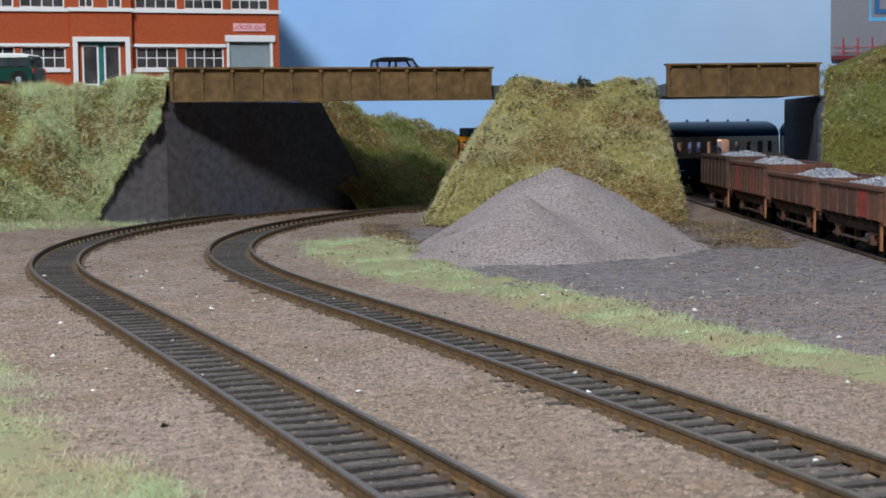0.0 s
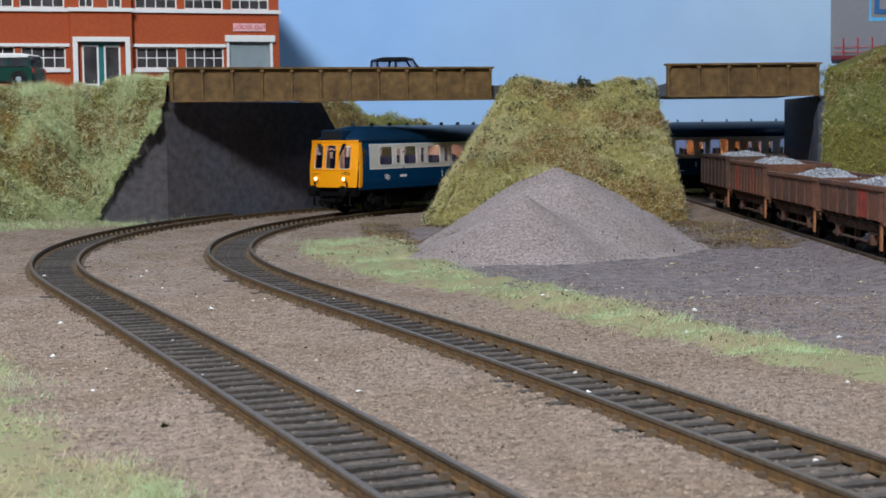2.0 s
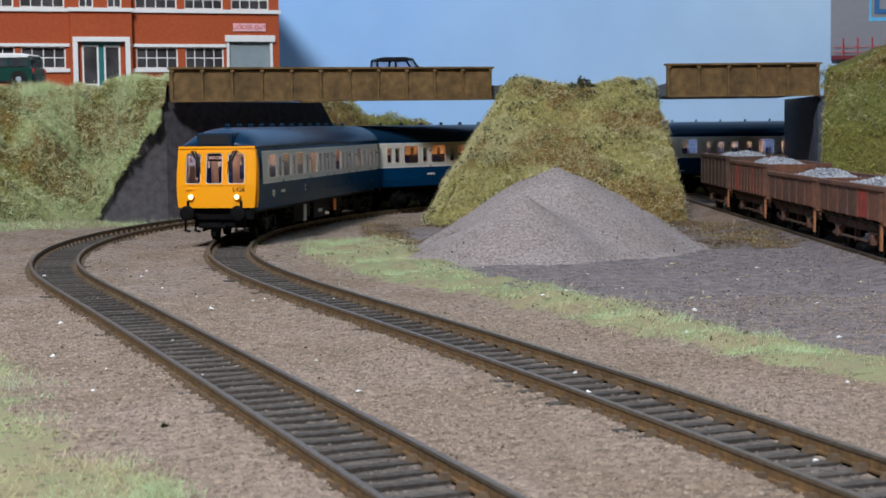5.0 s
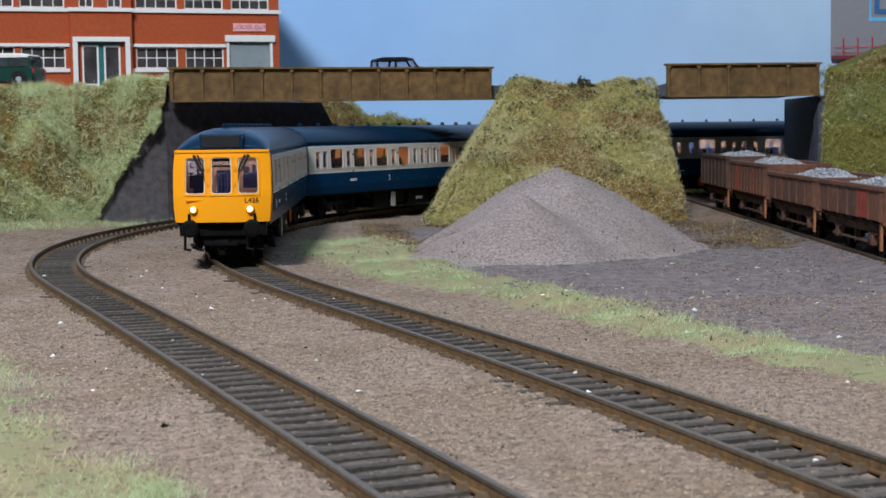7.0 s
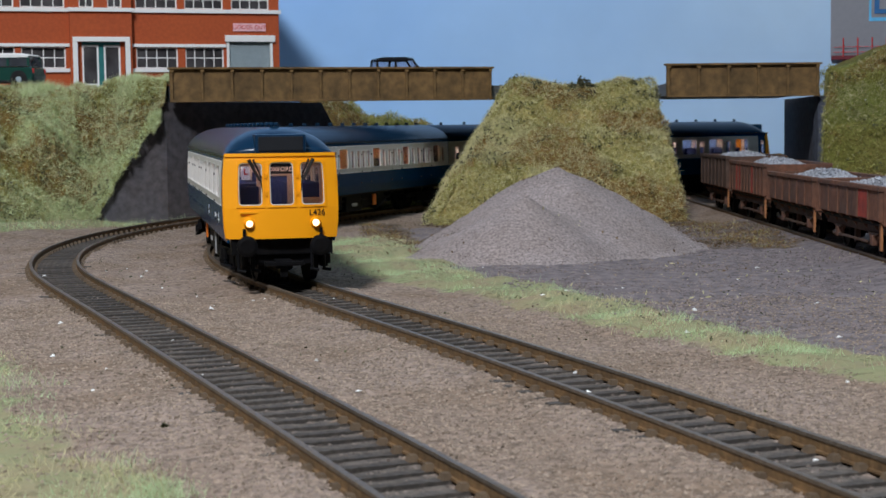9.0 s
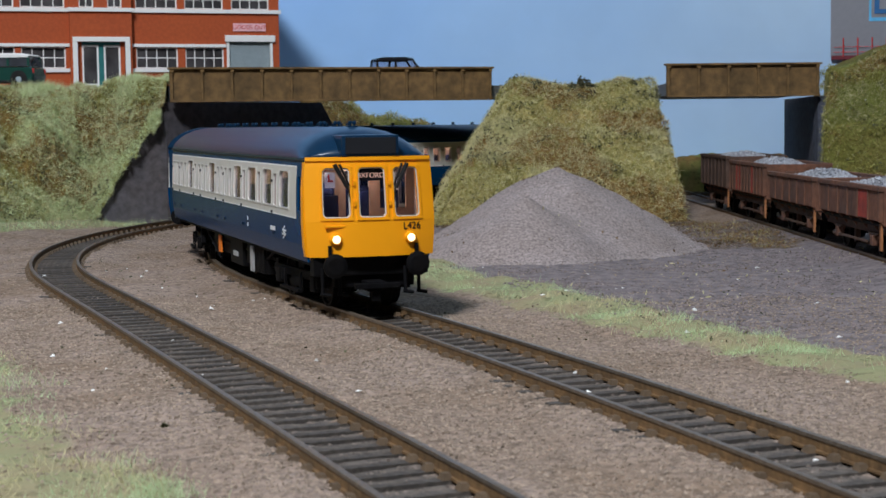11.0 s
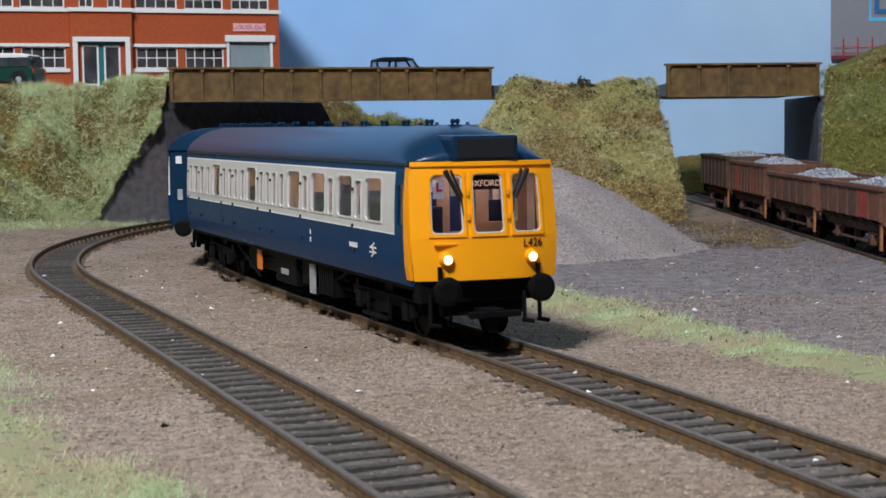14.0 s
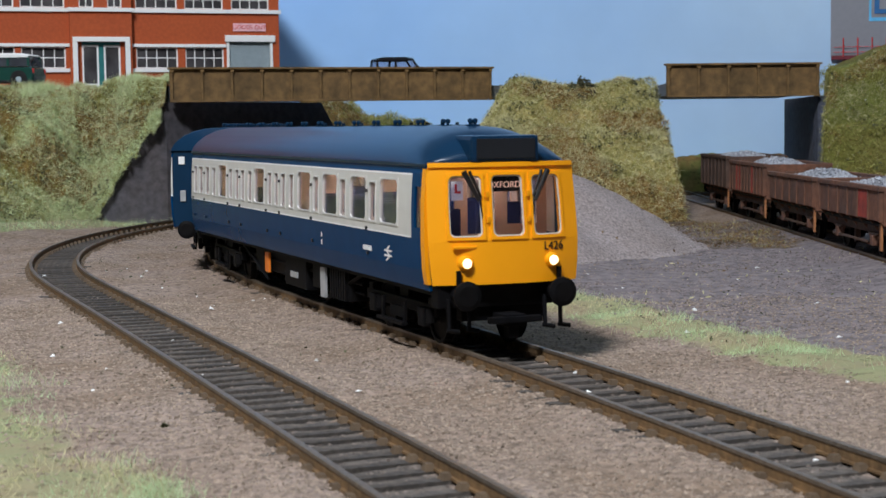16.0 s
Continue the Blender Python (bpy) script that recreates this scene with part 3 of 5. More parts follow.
def factory_window(u0, z0, u1, z1, cols, rows, y=0.0):
    w = part("window", boxes((u0, y + 1.9, z0, u1, y + 2.3, z1)), DARK_PANE, factory)
    bars = [(u0, y + 0.9, z0, u0 + 0.8, y + 1.9, z1), (u1 - 0.8, y + 0.9, z0, u1, y + 1.9, z1), (u0 + 0.8, y + 0.9, z0, u1 - 0.8, y + 1.9, z0 + 0.7), (u0 + 0.8, y + 0.9, z1 - 0.7, u1 - 0.8, y + 1.9, z1)]
    part("frame", boxes(*bars), WHITE, w)
    for i in range(1, cols):
        x = u0 + (u1 - u0) * i / cols
        part("glazing_bar", boxes((x - 0.28, y + 1.2, z0 + 0.7, x + 0.28, y + 1.9, z1 - 0.7)), WHITE, w)
    for j in range(1, rows):
        z = z0 + (z1 - z0) * j / rows
        part("glazing_bar", boxes((u0 + 0.8, y + 1.3, z - 0.28, u1 - 0.8, y + 1.85, z + 0.28)), WHITE, w)


GROUND_W = [(fx(-192.5), fx(-167.5)), (fx(-163.0), fx(-139.5)), (fx(-259.5), fx(-233.8)), (fx(-290.0), fx(-263.0)), (fx(-320), fx(-294))]
UP_W = GROUND_W + [(fx(-134.5), fx(-111.0))]
bay = (fx(-231.5), fx(-195.3))
holes = [(a, 87.6, b, 100.9) for a, b in GROUND_W] + [(a, 125.2, b, 137.5) for a, b in UP_W] + [(a, 150, b, 162) for a, b in UP_W]
shut = (fx(-136.6), fx(-110.4))
holes += [(shut[0], 70, shut[1], 105.0), (bay[0] + 1, 60, bay[1] - 1, 190)]
part("wall", panel([fx(-420), 0], [72, 172], holes, *flat(0, 3)), BRICK, factory)
part("wall", boxes((-3, 3.002, 72, 0, 90, 172)), BRICK, factory)
part("wall", boxes((fx(-420), 87, 72, -3, 90, 172)), BRICK, factory)
part("roof", boxes((fx(-420), -1, 172, 1, 91, 175), bevel=0.3), WHITE, factory)
NB = [(fx(-226.0), fx(-217.5)), (fx(-209.5), fx(-201.0))]
door_u = (bay[0] + 3.2, bay[1] - 3.2)
part("wall", panel([bay[0], bay[1]], [72, 176], [(door_u[0], 60, door_u[1], 104.0)] + [(a, 125.2, b, 137.5) for a, b in NB], *flat(-5, 3)), BRICK, factory)
part("wall", boxes((bay[0], -2, 72, bay[0] + 3, 8, 176), (bay[1] - 3, -2, 72, bay[1], 8, 176)), BRICK, factory)
for a, b in GROUND_W:
    factory_window(a, 87.6, b, 100.9, 4, 2)
for a, b in UP_W:
    factory_window(a, 125.2, b, 137.5, 4, 2)
    factory_window(a, 150, b, 162, 4, 2)
for a, b in NB:
    factory_window(a, 125.2, b, 137.5, 2, 2, -5)
bands = [(fx(-420), bay[0], 0), (bay[1], shut[0] - 1.5, 0)]
for a, b, y in bands:
    part("window_sill", boxes((a, y - 1.4, 85.2, b, y + 0.5, 87.5), bevel=0.2), WHITE, factory)
    part("lintel_band", boxes((a, y - 1.2, 101.0, b, y + 0.4, 103.0), bevel=0.2), WHITE, factory)
part("string_course", boxes((fx(-420), -1.6, 122.6, bay[0], 0.4, 125.0), bevel=0.2), WHITE, factory)
part("string_course", boxes((bay[1], -1.6, 122.6, 1.2, 0.4, 125.0), bevel=0.2), WHITE, factory)
part("string_course", boxes((bay[0] - 1, -6.6, 122.6, bay[1] + 1, -4.9, 125.0), bevel=0.2), WHITE, factory)
# entrance
du0, du1 = door_u
part("door_surround", boxes((du0 - 1.8, -6.4, 74, du0 + 1.2, -4, 104), (du1 - 1.2, -6.4, 74, du1 + 1.8, -4, 104), (du0 - 1.8, -6.4, 104, du1 + 1.8, -4, 107), bevel=0.2), WHITE, factory)
dm = (du0 + du1) / 2
for a, b in ((du0 + 1.2, du0 + 4.0), (du1 - 4.0, du1 - 1.2)):
    part("porch_wall", boxes((a, -2.5, 74, b, -1, 104)), BRICK, factory)
for a, b in ((du0 + 4.0, dm - 1.6), (dm + 1.6, du1 - 4.0)):
    d = part("door", boxes((a, -1.6, 76, b, -1.2, 102)), DARK_PANE, factory)
    part("door_frame", boxes((a, -2.4, 76, a + 1.1, -1.6, 102), (b - 1.1, -2.4, 76, b, -1.6, 102), (a + 1.1, -2.4, 76, b - 1.1, -1.6, 78), (a + 1.1, -2.4, 100.8, b - 1.1, -1.6, 102)), WHITE, d)
part("door_post", boxes((dm - 1.6, -2.2, 76, dm + 1.6, -1.0, 104), (du0 + 4.0, -2.1, 102, dm - 1.6, -1.2, 104), (dm + 1.6, -2.1, 102, du1 - 4.0, -1.2, 104)), TEAL, factory)
part("doorstep", boxes((du0, -6, 72, du1, -1, 76)), CLAD, factory)
# goods door
bm = bmesh.new()
z = 74.0
while z < 104.8:
    box(bm, shut[0], 1.0, z, shut[1], 1.8, z + 0.75)
    box(bm, shut[0], 1.3, z + 0.75, shut[1], 1.8, z + 1.0)
    z += 1.0
tagged(part("roller_shutter", bm, SHUTTER, factory, "grey slatted roller shutter"), kind="stuff")
part("shutter_head", boxes((shut[0] - 2.2, -2.0, 104.6, shut[1] + 2.8, 0.8, 108.8), bevel=0.35), WHITE, factory)
for x in (shut[0] - 1.2, shut[1] - 0.4):
    part("shutter_jamb", boxes((x, -1.0, 74, x + 1.6, 0.8, 104.6)), WHITE, factory)
su0, su1 = fx(-133.6), fx(-113.4)
sign = part("sign", boxes((su0, -1.0, 111.4, su1, -0.2, 116.4)), PINK, factory, "pink and white goods sign")
letters("sign_letters", "GOODS OUT", 3.6, pose((su0 + su1) / 2 * MM, -1.05 * MM, 113.8 * MM, 90, 0, 0), RED, sign, 0.05)

# ---------------------------------------------------------------- pale building behind the right bank
shed = thing("works_tower", pose(0.2590, 1.055, 0, 0, 0, -14), "pale clad tower with a blue letter, on dark red steel legs", "building")
part("cladding", boxes((0, 0, 92.5, 140, 80, 190), bevel=0.4), CLAD, shed)
part("letter_block", boxes((24.5, -0.25, 114.6, 26.0, -0.15, 140), (26.0, -0.25, 114.6, 40, -0.15, 117.0)), mat("pale_blue_outline", (0.10, 0.42, 0.72), 0.5), shed)
letters("letter", "L", 32, pose(0.0255, -0.0006, 0.1290, 90, 0, 0), SIGNBLUE, shed, 0.1, align="LEFT")
part("sill_beam", boxes((0.5, -1.0, 89.8, 140, 78, 92.4), bevel=0.2), DARKRED, shed)
for i in range(7):
    x = 8.2 + i * 9.2
    r = part("railing_post", rod(bmesh.new(), (x, -1.4, 91.5), (x, -1.4, 104), 0.42), RED, shed)
    lg = part("leg", boxes((x - 1.5 + 2, 2, 76, x + 1.5 + 2, 5, 89.8), (x - 3 + 2, 1.5, 86.5, x + 3 + 2, 5.2, 89.6), bevel=0.2), DARKRED, shed)
part("railing", rod(rod(bmesh.new(), (2, -1.4, 98), (138, -1.4, 98), 0.2), (2, -1.4, 94.6), (138, -1.4, 94.6), 0.2), RED, shed)
part("plinth", boxes((-4, -3, 60, 142, 80, 76.2)), CONC, shed)

# ---------------------------------------------------------------- small cars


def small_car(m, paint, roof_paint, label, pane):
    """A small hatchback, 40 mm long, along +x (front), on z = 0."""
    c = thing("car", m, label, "car")

    def hull(prof, half, tuck):
        bm = bmesh.new()
        rings = []
        for y, k in ((-half, 0.94), (-half * 0.86, 1.0), (half * 0.86, 1.0), (half, 0.94)):
            rings.append([bm.verts.new((x * (1 - (1 - k) * 0.4), y * (1 - tuck * max(0, z - 8.5)), 2 + (z - 2) * (k if z > 6 else 1))) for x, z in prof])
        for a, b in zip(rings, rings[1:]):
            for i in range(len(prof)):
                j = (i + 1) % len(prof)
                bm.faces.new((a[i], a[j], b[j], b[i]))
        bm.faces.new(rings[0][::-1]), bm.faces.new(rings[-1])
        bmesh.ops.recalc_face_normals(bm, faces=bm.faces)
        return bm
    low = [(-19.5, 3), (-20, 6), (-19.6, 9.5), (-18, 10.6), (8, 10.9), (16, 9.9), (19.3, 8.2), (20, 5.5), (19.5, 3)]
    body = part("body", hull(low, 9.6, 0.0), paint, c, smooth=False)
    cab = [(-18.6, 10.3), (-17.0, 16.2), (4.0, 16.4), (9.5, 10.5)]
    gl = part("window", hull(cab, 8.6, 0.02), pane, c)
    part("roof", hull([(-17.4, 16.0), (-16.8, 16.8), (-12, 17.4), (0, 17.5), (4.2, 16.8), (4.8, 16.1)], 8.1, 0.0), roof_paint, c)
    for x in (-17.3, -6.5, 5.0):
        for sgn in (-1, 1):
            top = -1.2 if x > 0 else 0.4
            part("pillar", solid([(Vector((x - 0.7 + (2.6 if x > 0 else 0), sgn * 8.8, 10.5)), Vector((x - 0.7 + (2.6 if x > 0 else 0), sgn * 8.2, 10.5))), (Vector((x + 0.7 + (2.6 if x > 0 else 0), sgn * 8.8, 10.5)), Vector((x + 0.7 + (2.6 if x > 0 else 0), sgn * 8.2, 10.5))), (Vector((x + 0.6 + top, sgn * 7.75, 15.8)), Vector((x + 0.6 + top, sgn * 7.2, 15.8))), (Vector((x - 0.6 + top, sgn * 7.75, 15.8)), Vector((x - 0.6 + top, sgn * 7.2, 15.8)))]), paint, c)
    part("waist_trim", boxes((-18, -9.75, 10.2, 9, -9.55, 10.7), (-18, 9.55, 10.2, 9, 9.75, 10.7)), CHROME, c)
    part("sill_trim", boxes((-19, -9.8, 2.4, 19, 9.8, 3.6), bevel=0.3), RUBBER, c)
    for x in (-12.4, 12.6):
        for sgn in (-1, 1):
            w = part("wheel", lathe(bmesh.new(), (x, sgn * 6.9, 3.9), (0, sgn, 0), ((0, 3.4), (0.4, 3.9), (2.4, 3.9), (2.9, 3.4), (2.9, 2.8))), RUBBER, c)
            part("rim", lathe(bmesh.new(), (x, sgn * 9.6, 3.9), (0, sgn, 0), ((0, 1.7), (0.3, 1.6), (0.35, 0.9), (0.5, 0.5)), 10), SHUTTER, w)
            part("wheel_arch", lathe(bmesh.new(), (x, sgn * 9.3, 4.0), (0, sgn, 0), ((0, 4.7), (0.35, 4.6)), 18), RUBBER, c)
    for sgn in (-1, 1):
        part("tail_lamp", boxes((-20.0, sgn * 8.0 - 0.8, 7.0, -19.3, sgn * 8.0 + 0.8, 9.4), bevel=0.2), RED, c)
        part("headlamp", lathe(bmesh.new(), (18.2, sgn * 6.8, 7.8), (1, 0, 0.2), ((0, 1.5), (1.0, 1.4), (1.2, 0.9)), 12), CHROME, c)
    return c


small_car(pose(-0.2610, 0.945, 0.0748, 0, 0, 173) @ Matrix.Scale(1.15, 4), CARGREEN, WHITE, "dark green small hatchback with a white roof, parked by the factory", mat("grey_car_glass", (0.055, 0.06, 0.07), 0.08, var=0.3, scale=80))
small_car(pose(-0.0232, 0.975, 0.0727, 0, 0, 15) @ Matrix.Scale(1.06, 4), CARDARK, CARDARK, "dark small hatchback on the road bridge", PANE)

# ---------------------------------------------------------------- goods wagons


def stones(bm, x0, y0, x1, y1, zf, count, size, rnd):
    for _ in range(count):
        x, y = rnd.uniform(x0, x1), rnd.uniform(y0, y1)
        z = zf(x, y)
        s = size * rnd.uniform(0.6, 1.3)
        ax = [Vector((rnd.uniform(-1, 1), rnd.uniform(-1, 1), rnd.uniform(-1, 1))).normalized() * s * rnd.uniform(0.7, 1.2) for _ in range(4)]
        v = [bm.verts.new(Vector((x, y, z)) + a) for a in (Vector((s, 0, 0)) + ax[0] * .4, Vector((-s * .7, s * .8, 0)) + ax[1] * .4, Vector((-s * .6, -s * .8, 0)) + ax[2] * .4, Vector((0, 0, s)) + ax[3] * .3, Vector((0, 0, -s * .7)))]
        for f in ((0, 1, 3), (1, 2, 3), (2, 0, 3), (1, 0, 4), (2, 1, 4), (0, 2, 4)):
            bm.faces.new([v[i] for i in f])
    return bm


def wagon(m, length, half, floor, top, side_mat, end_mat, label, seed, red_bays=(), bays=7):
    """An open wagon along +y from 0 to length; sides at +-half."""
    rnd = random.Random(seed)
    w = thing("goods_wagon", m, label, "wagon", "goods wagons in the siding")
    part("floor", boxes((-half + 1, 1, floor - 1, half - 1, length - 1, floor)), BLACK, w)
    for sgn in (-1, 1):
        sd = part("side", boxes((sgn * half - 0.6, 0.6, floor + 1.2, sgn * half + 0.6, length - 0.6, top), bevel=0.15), side_mat, w)
        part("top_rail", boxes((sgn * half - 1.3, 0, top - 1.3, sgn * half + 1.3, length, top + 0.5), bevel=0.45), side_mat, sd)
        rib = None
        for i in range(bays + 1):
            y = 1.2 + (length - 2.4) * i / bays
            if rib is None:
                rib = part("rib", boxes((sgn * (half + 0.6) - 0.55, -0.5, floor + 1.0, sgn * (half + 0.6) + 0.55, 0.5, top - 1.0), bevel=0.12), side_mat, sd)
                rib.matrix_basis = pose(0, y * MM, 0)
            else:
                share("rib", rib, sd, pose(0, y * MM, 0))
        brk = None
        for i in range(bays + 1):
            y = 1.4 + (length - 2.8) * i / bays
            if brk is None:
                brk = part("side_bracket", solid([(Vector((sgn * (half + 0.4), -0.6, floor + 1.2)), Vector((sgn * (half + 0.4), 0.6, floor + 1.2))), (Vector((sgn * 12.0, -0.6, floor - 3.6)), Vector((sgn * 12.0, 0.6, floor - 3.6))), (Vector((sgn * 12.0, -0.6, floor + 1.2)), Vector((sgn * 12.0, 0.6, floor + 1.2)))]), WAGON, sd)
                brk.matrix_basis = pose(0, y * MM, 0)
            else:
                share("side_bracket", brk, sd, pose(0, y * MM, 0))
        for i in red_bays:
            y0, y1 = 2.1 + (length - 2.4) * i / bays, 0.3 + (length - 2.4) * (i + 1) / bays
            part("panel", boxes((sgn * half - 0.75, y0, floor + 1.6, sgn * half + 0.75, y1, top - 1.4)), WAGONRED, sd, "faded red panel")
    for y in (0.6, length - 0.6):
        e = part("end", boxes((-half + 0.6, y - 0.6, floor - 0.5, half - 0.6, y + 0.6, top + 0.2), bevel=0.15), end_mat, w)
        for x in (-half * 0.5, half * 0.5):
            part("end_post", boxes((x - 0.8, (y - 1.5) if y < 5 else y + 0.6, floor - 2, x + 0.8, (y - 0.6) if y < 5 else y + 1.5, top - 0.4), bevel=0.15), end_mat, e)
    zf = lambda x, y: top - 3.2 + 5.2 * max(0, 1 - ((x / half) ** 2)) * max(0.15, math.sin(math.pi * min(1, max(0, (y - 2) / (length - 4))))) * (0.8 + 0.3 * math.sin(y * 0.2 + seed))
    bm = bmesh.new()
    n, k = 14, 20
    vs = [[bm.verts.new((-half + 0.7 + (2 * half - 1.4) * i / n, 1.3 + (length - 2.6) * j / k, zf(-half + 0.7 + (2 * half - 1.4) * i / n, 1.3 + (length - 2.6) * j / k) - 0.4)) for j in range(k + 1)] for i in range(n + 1)]
    for i in range(n):
        for j in range(k):
            bm.faces.new((vs[i][j], vs[i + 1][j], vs[i + 1][j + 1], vs[i][j + 1]))
    stones(bm, -half + 1.4, 2, half - 1.4, length - 2, zf, 1500, 0.75, rnd)
    tagged(part("load", bm, STONE, w, "heaped grey crushed stone"), kind="stuff")
    # running gear
    part("solebar", boxes((-12.5, 0, floor - 4.2, -10.5, length, floor - 1), (10.5, 0, floor - 4.2, 12.5, length, floor - 1), (-12.5, -0.5, floor - 4.2, 12.5, 1.2, floor - 1), (-12.5, length - 1.2, floor - 4.2, 12.5, length + 0.5, floor - 1), bevel=0.15), WAGONDARK, w)
    for y in (length * 0.22, length * 0.78):
        ws = part("wheelset", rod(bmesh.new(), (-11.5, y, 6.2), (11.5, y, 6.2), 1.0), BLACK, w)
        for sgn in (-1, 1):
            part("wheel", lathe(bmesh.new(), (sgn * 7.3, y, 6.2), (sgn, 0, 0), ((0, 7.0), (0.7, 7.0), (0.8, 6.3), (2.6, 6.2), (2.6, 5.2), (2.1, 5.0), (2.1, 1.5)), 22), BLACK, ws)
            g = part("axle_guard", solid([(Vector((sgn * 11.6, y - 6, floor - 4)), Vector((sgn * 12.3, y - 6, floor - 4))), (Vector((sgn * 11.6, y - 2, 4.6)), Vector((sgn * 12.3, y - 2, 4.6))), (Vector((sgn * 11.6, y + 2, 4.6)), Vector((sgn * 12.3, y + 2, 4.6))), (Vector((sgn * 11.6, y + 6, floor - 4)), Vector((sgn * 12.3, y + 6, floor - 4)))]), WAGON, w)
            part("axle_box", boxes((sgn * 12.9 - 1, y - 1.7, 4.4, sgn * 12.9 + 1, y + 1.7, 8.2), bevel=0.3), WAGON, g)
            part("leaf_spring", boxes((sgn * 12.8 - 0.6, y - 6.5, 8.6, sgn * 12.8 + 0.6, y + 6.5, 9.2), (sgn * 12.8 - 0.6, y - 4.5, 8.0, sgn * 12.8 + 0.6, y + 4.5, 8.6), bevel=0.1), WAGONDARK, g)
    for sgn in (-1, 1):
        part("brake_lever", boxes((sgn * 13.3 - 0.3, length * 0.3, 5.0, sgn * 13.3 + 0.3, length * 0.86, 5.9)), WAGONDARK, w)
        for y in (length * 0.35, length * 0.62):
            part("brake_shoe", boxes((sgn * 9 - 1, y, 3.0, sgn * 9 + 1, y + 2, 9.4)), WAGONDARK, w)
        part("step_plate", boxes((sgn * (half - 0.6) - 0.4, 2.0, 3.6, sgn * (half - 0.6) + 0.4, 4.2, floor + 1.0), bevel=0.15), WRUST, w, "orange rust-streaked step plate")
        for y, dy in ((0, -1), (length, 1)):
            bf = part("buffer", lathe(bmesh.new(), (sgn * 11.4, y, 13 if floor > 13 else floor - 2.2), (0, dy, 0), ((0, 1.5), (3.0, 1.4), (3.2, 0.8), (4.6, 0.8), (4.7, 2.6), (5.2, 2.5)), 14), BLACK, w)
    part("coupling", boxes((-1.2, -6.5, 8.0, 1.2, 0, 9.4), (-1.2, length, 8.0, 1.2, length + 6.5, 9.4)), BLACK, w)
    return w


for y, L, top, sm, label, reds, nb in ((552.0, 90, 26.0, WAGON, "rusty brown open wagon with a red panel and grey stone load", (1,), 6),
                                   (652.0, 90, 26.0, WAGON, "rusty brown ribbed open wagon heaped with grey stone", (), 6),
                                   (752.0, 90, 29.0, WAGON, "brown and red high-sided open wagon heaped with grey stone", (8, 7, 3), 11),
                                   (850.0, 84, 30.8, WAGONDARK, "dark brown open wagon with a heaped stone load", (), 7)):
    wagon(pose(0.1695, y * MM, 0), L, 15.4, 13.0, top, sm, sm, label, int(y), reds, nb)

# ---------------------------------------------------------------- the railcar set
FRONT = 3.0       # the nose of the cab bulges this far ahead of its corners
LENGTH = 239.0
ZB, ZT = 15.0, 41.0
BOGIES = (36.0, 206.0)


def side_x(z):
    """Half width of the body at a height: a slight tuck below and a lean in towards the roof."""
    return float(np.interp(z, [13, 15, 18, 25, 33, 39, 41.5], [16.9, 17.3, 17.8, 18.1, 18.0, 17.6, 17.2]))


def nose_y(u, z):
    """How far back the cab front lies at a place on it."""
    a = abs(u)
    return FRONT * (a / 18.0) ** 2.2 + 2.6 * float(np.interp(z, [15, 24, 41.5], [0, 0.15, 1.0]))


def roof_z(u, half=17.4):
    return ZT + 8.6 * max(0.0, 1 - (abs(u) / half) ** 2.3) ** 0.62


BIG = [(22.9, 35.0), (45.3, 57.5), (68.2, 80.6), (92.0, 104.0), (139.5, 151.0), (186.5, 197.0)]
NARROW = [(38.3, 43.0), (61.3, 65.8), (84.5, 89.2), (108.4, 112.6), (116.6, 121.0), (124.0, 127.8), (131.3, 135.4), (154.0, 158.3), (163.0, 167.0), (170.0, 174.3), (178.5, 182.6), (201.4, 205.8), (210.6, 216.0), (220.0, 225.6), (229.0, 233.5)]


def rounded(u0, v0, u1, v1, r):
    """Points round a rectangle with rounded corners."""
    pts = []
    for cu, cv, a0 in ((u1 - r, v0 + r, -90), (u1 - r, v1 - r, 0), (u0 + r, v1 - r, 90), (u0 + r, v0 + r, 180)):
        pts += [(cu + r * math.cos(radians(a0 + 22.5 * k)), cv + r * math.sin(radians(a0 + 22.5 * k))) for k in range(5)]
    out = []
    for p, q in zip(pts, pts[1:] + pts[:1]):
        n = 4 if math.hypot(q[0] - p[0], q[1] - p[1]) > 1.5 else 1
        out += [(p[0] + (q[0] - p[0]) * k / n, p[1] + (q[1] - p[1]) * k / n) for k in range(n)]
    return out


def window_rim(u0, v0, u1, v1, r, width, outer, inner):
    """A window surround with rounded corners: the opening's size, its corner radius and the width of the rim."""
    bm = bmesh.new()
    hole = rounded(u0, v0, u1, v1, r)
    cu, cv = (u0 + u1) / 2, (v0 + v1) / 2
    ku, kv = 1 + width / (cu - u0), 1 + width / (cv - v0)
    rim = [(cu + (u - cu) * ku, cv + (v - cv) * kv) for u, v in hole]
    # the rim's corners reach past the corners of a square opening
    rim = [(min(max(cu + (u - cu) * 1.12, u0 - width), u1 + width), min(max(cv + (v - cv) * 1.12, v0 - width), v1 + width)) for u, v in rim]
    loops = [[bm.verts.new(f(*p)) for p in pts] for pts, f in ((hole, inner), (hole, outer), (rim, outer), (rim, inner))]
    n = len(hole)
    for a, b in zip(loops, loops[1:]):
        for i in range(n):
            j = (i + 1) % n
            bm.faces.new((a[i], a[j], b[j], b[i]))
    bmesh.ops.recalc_face_normals(bm, faces=bm.faces)
    return bm


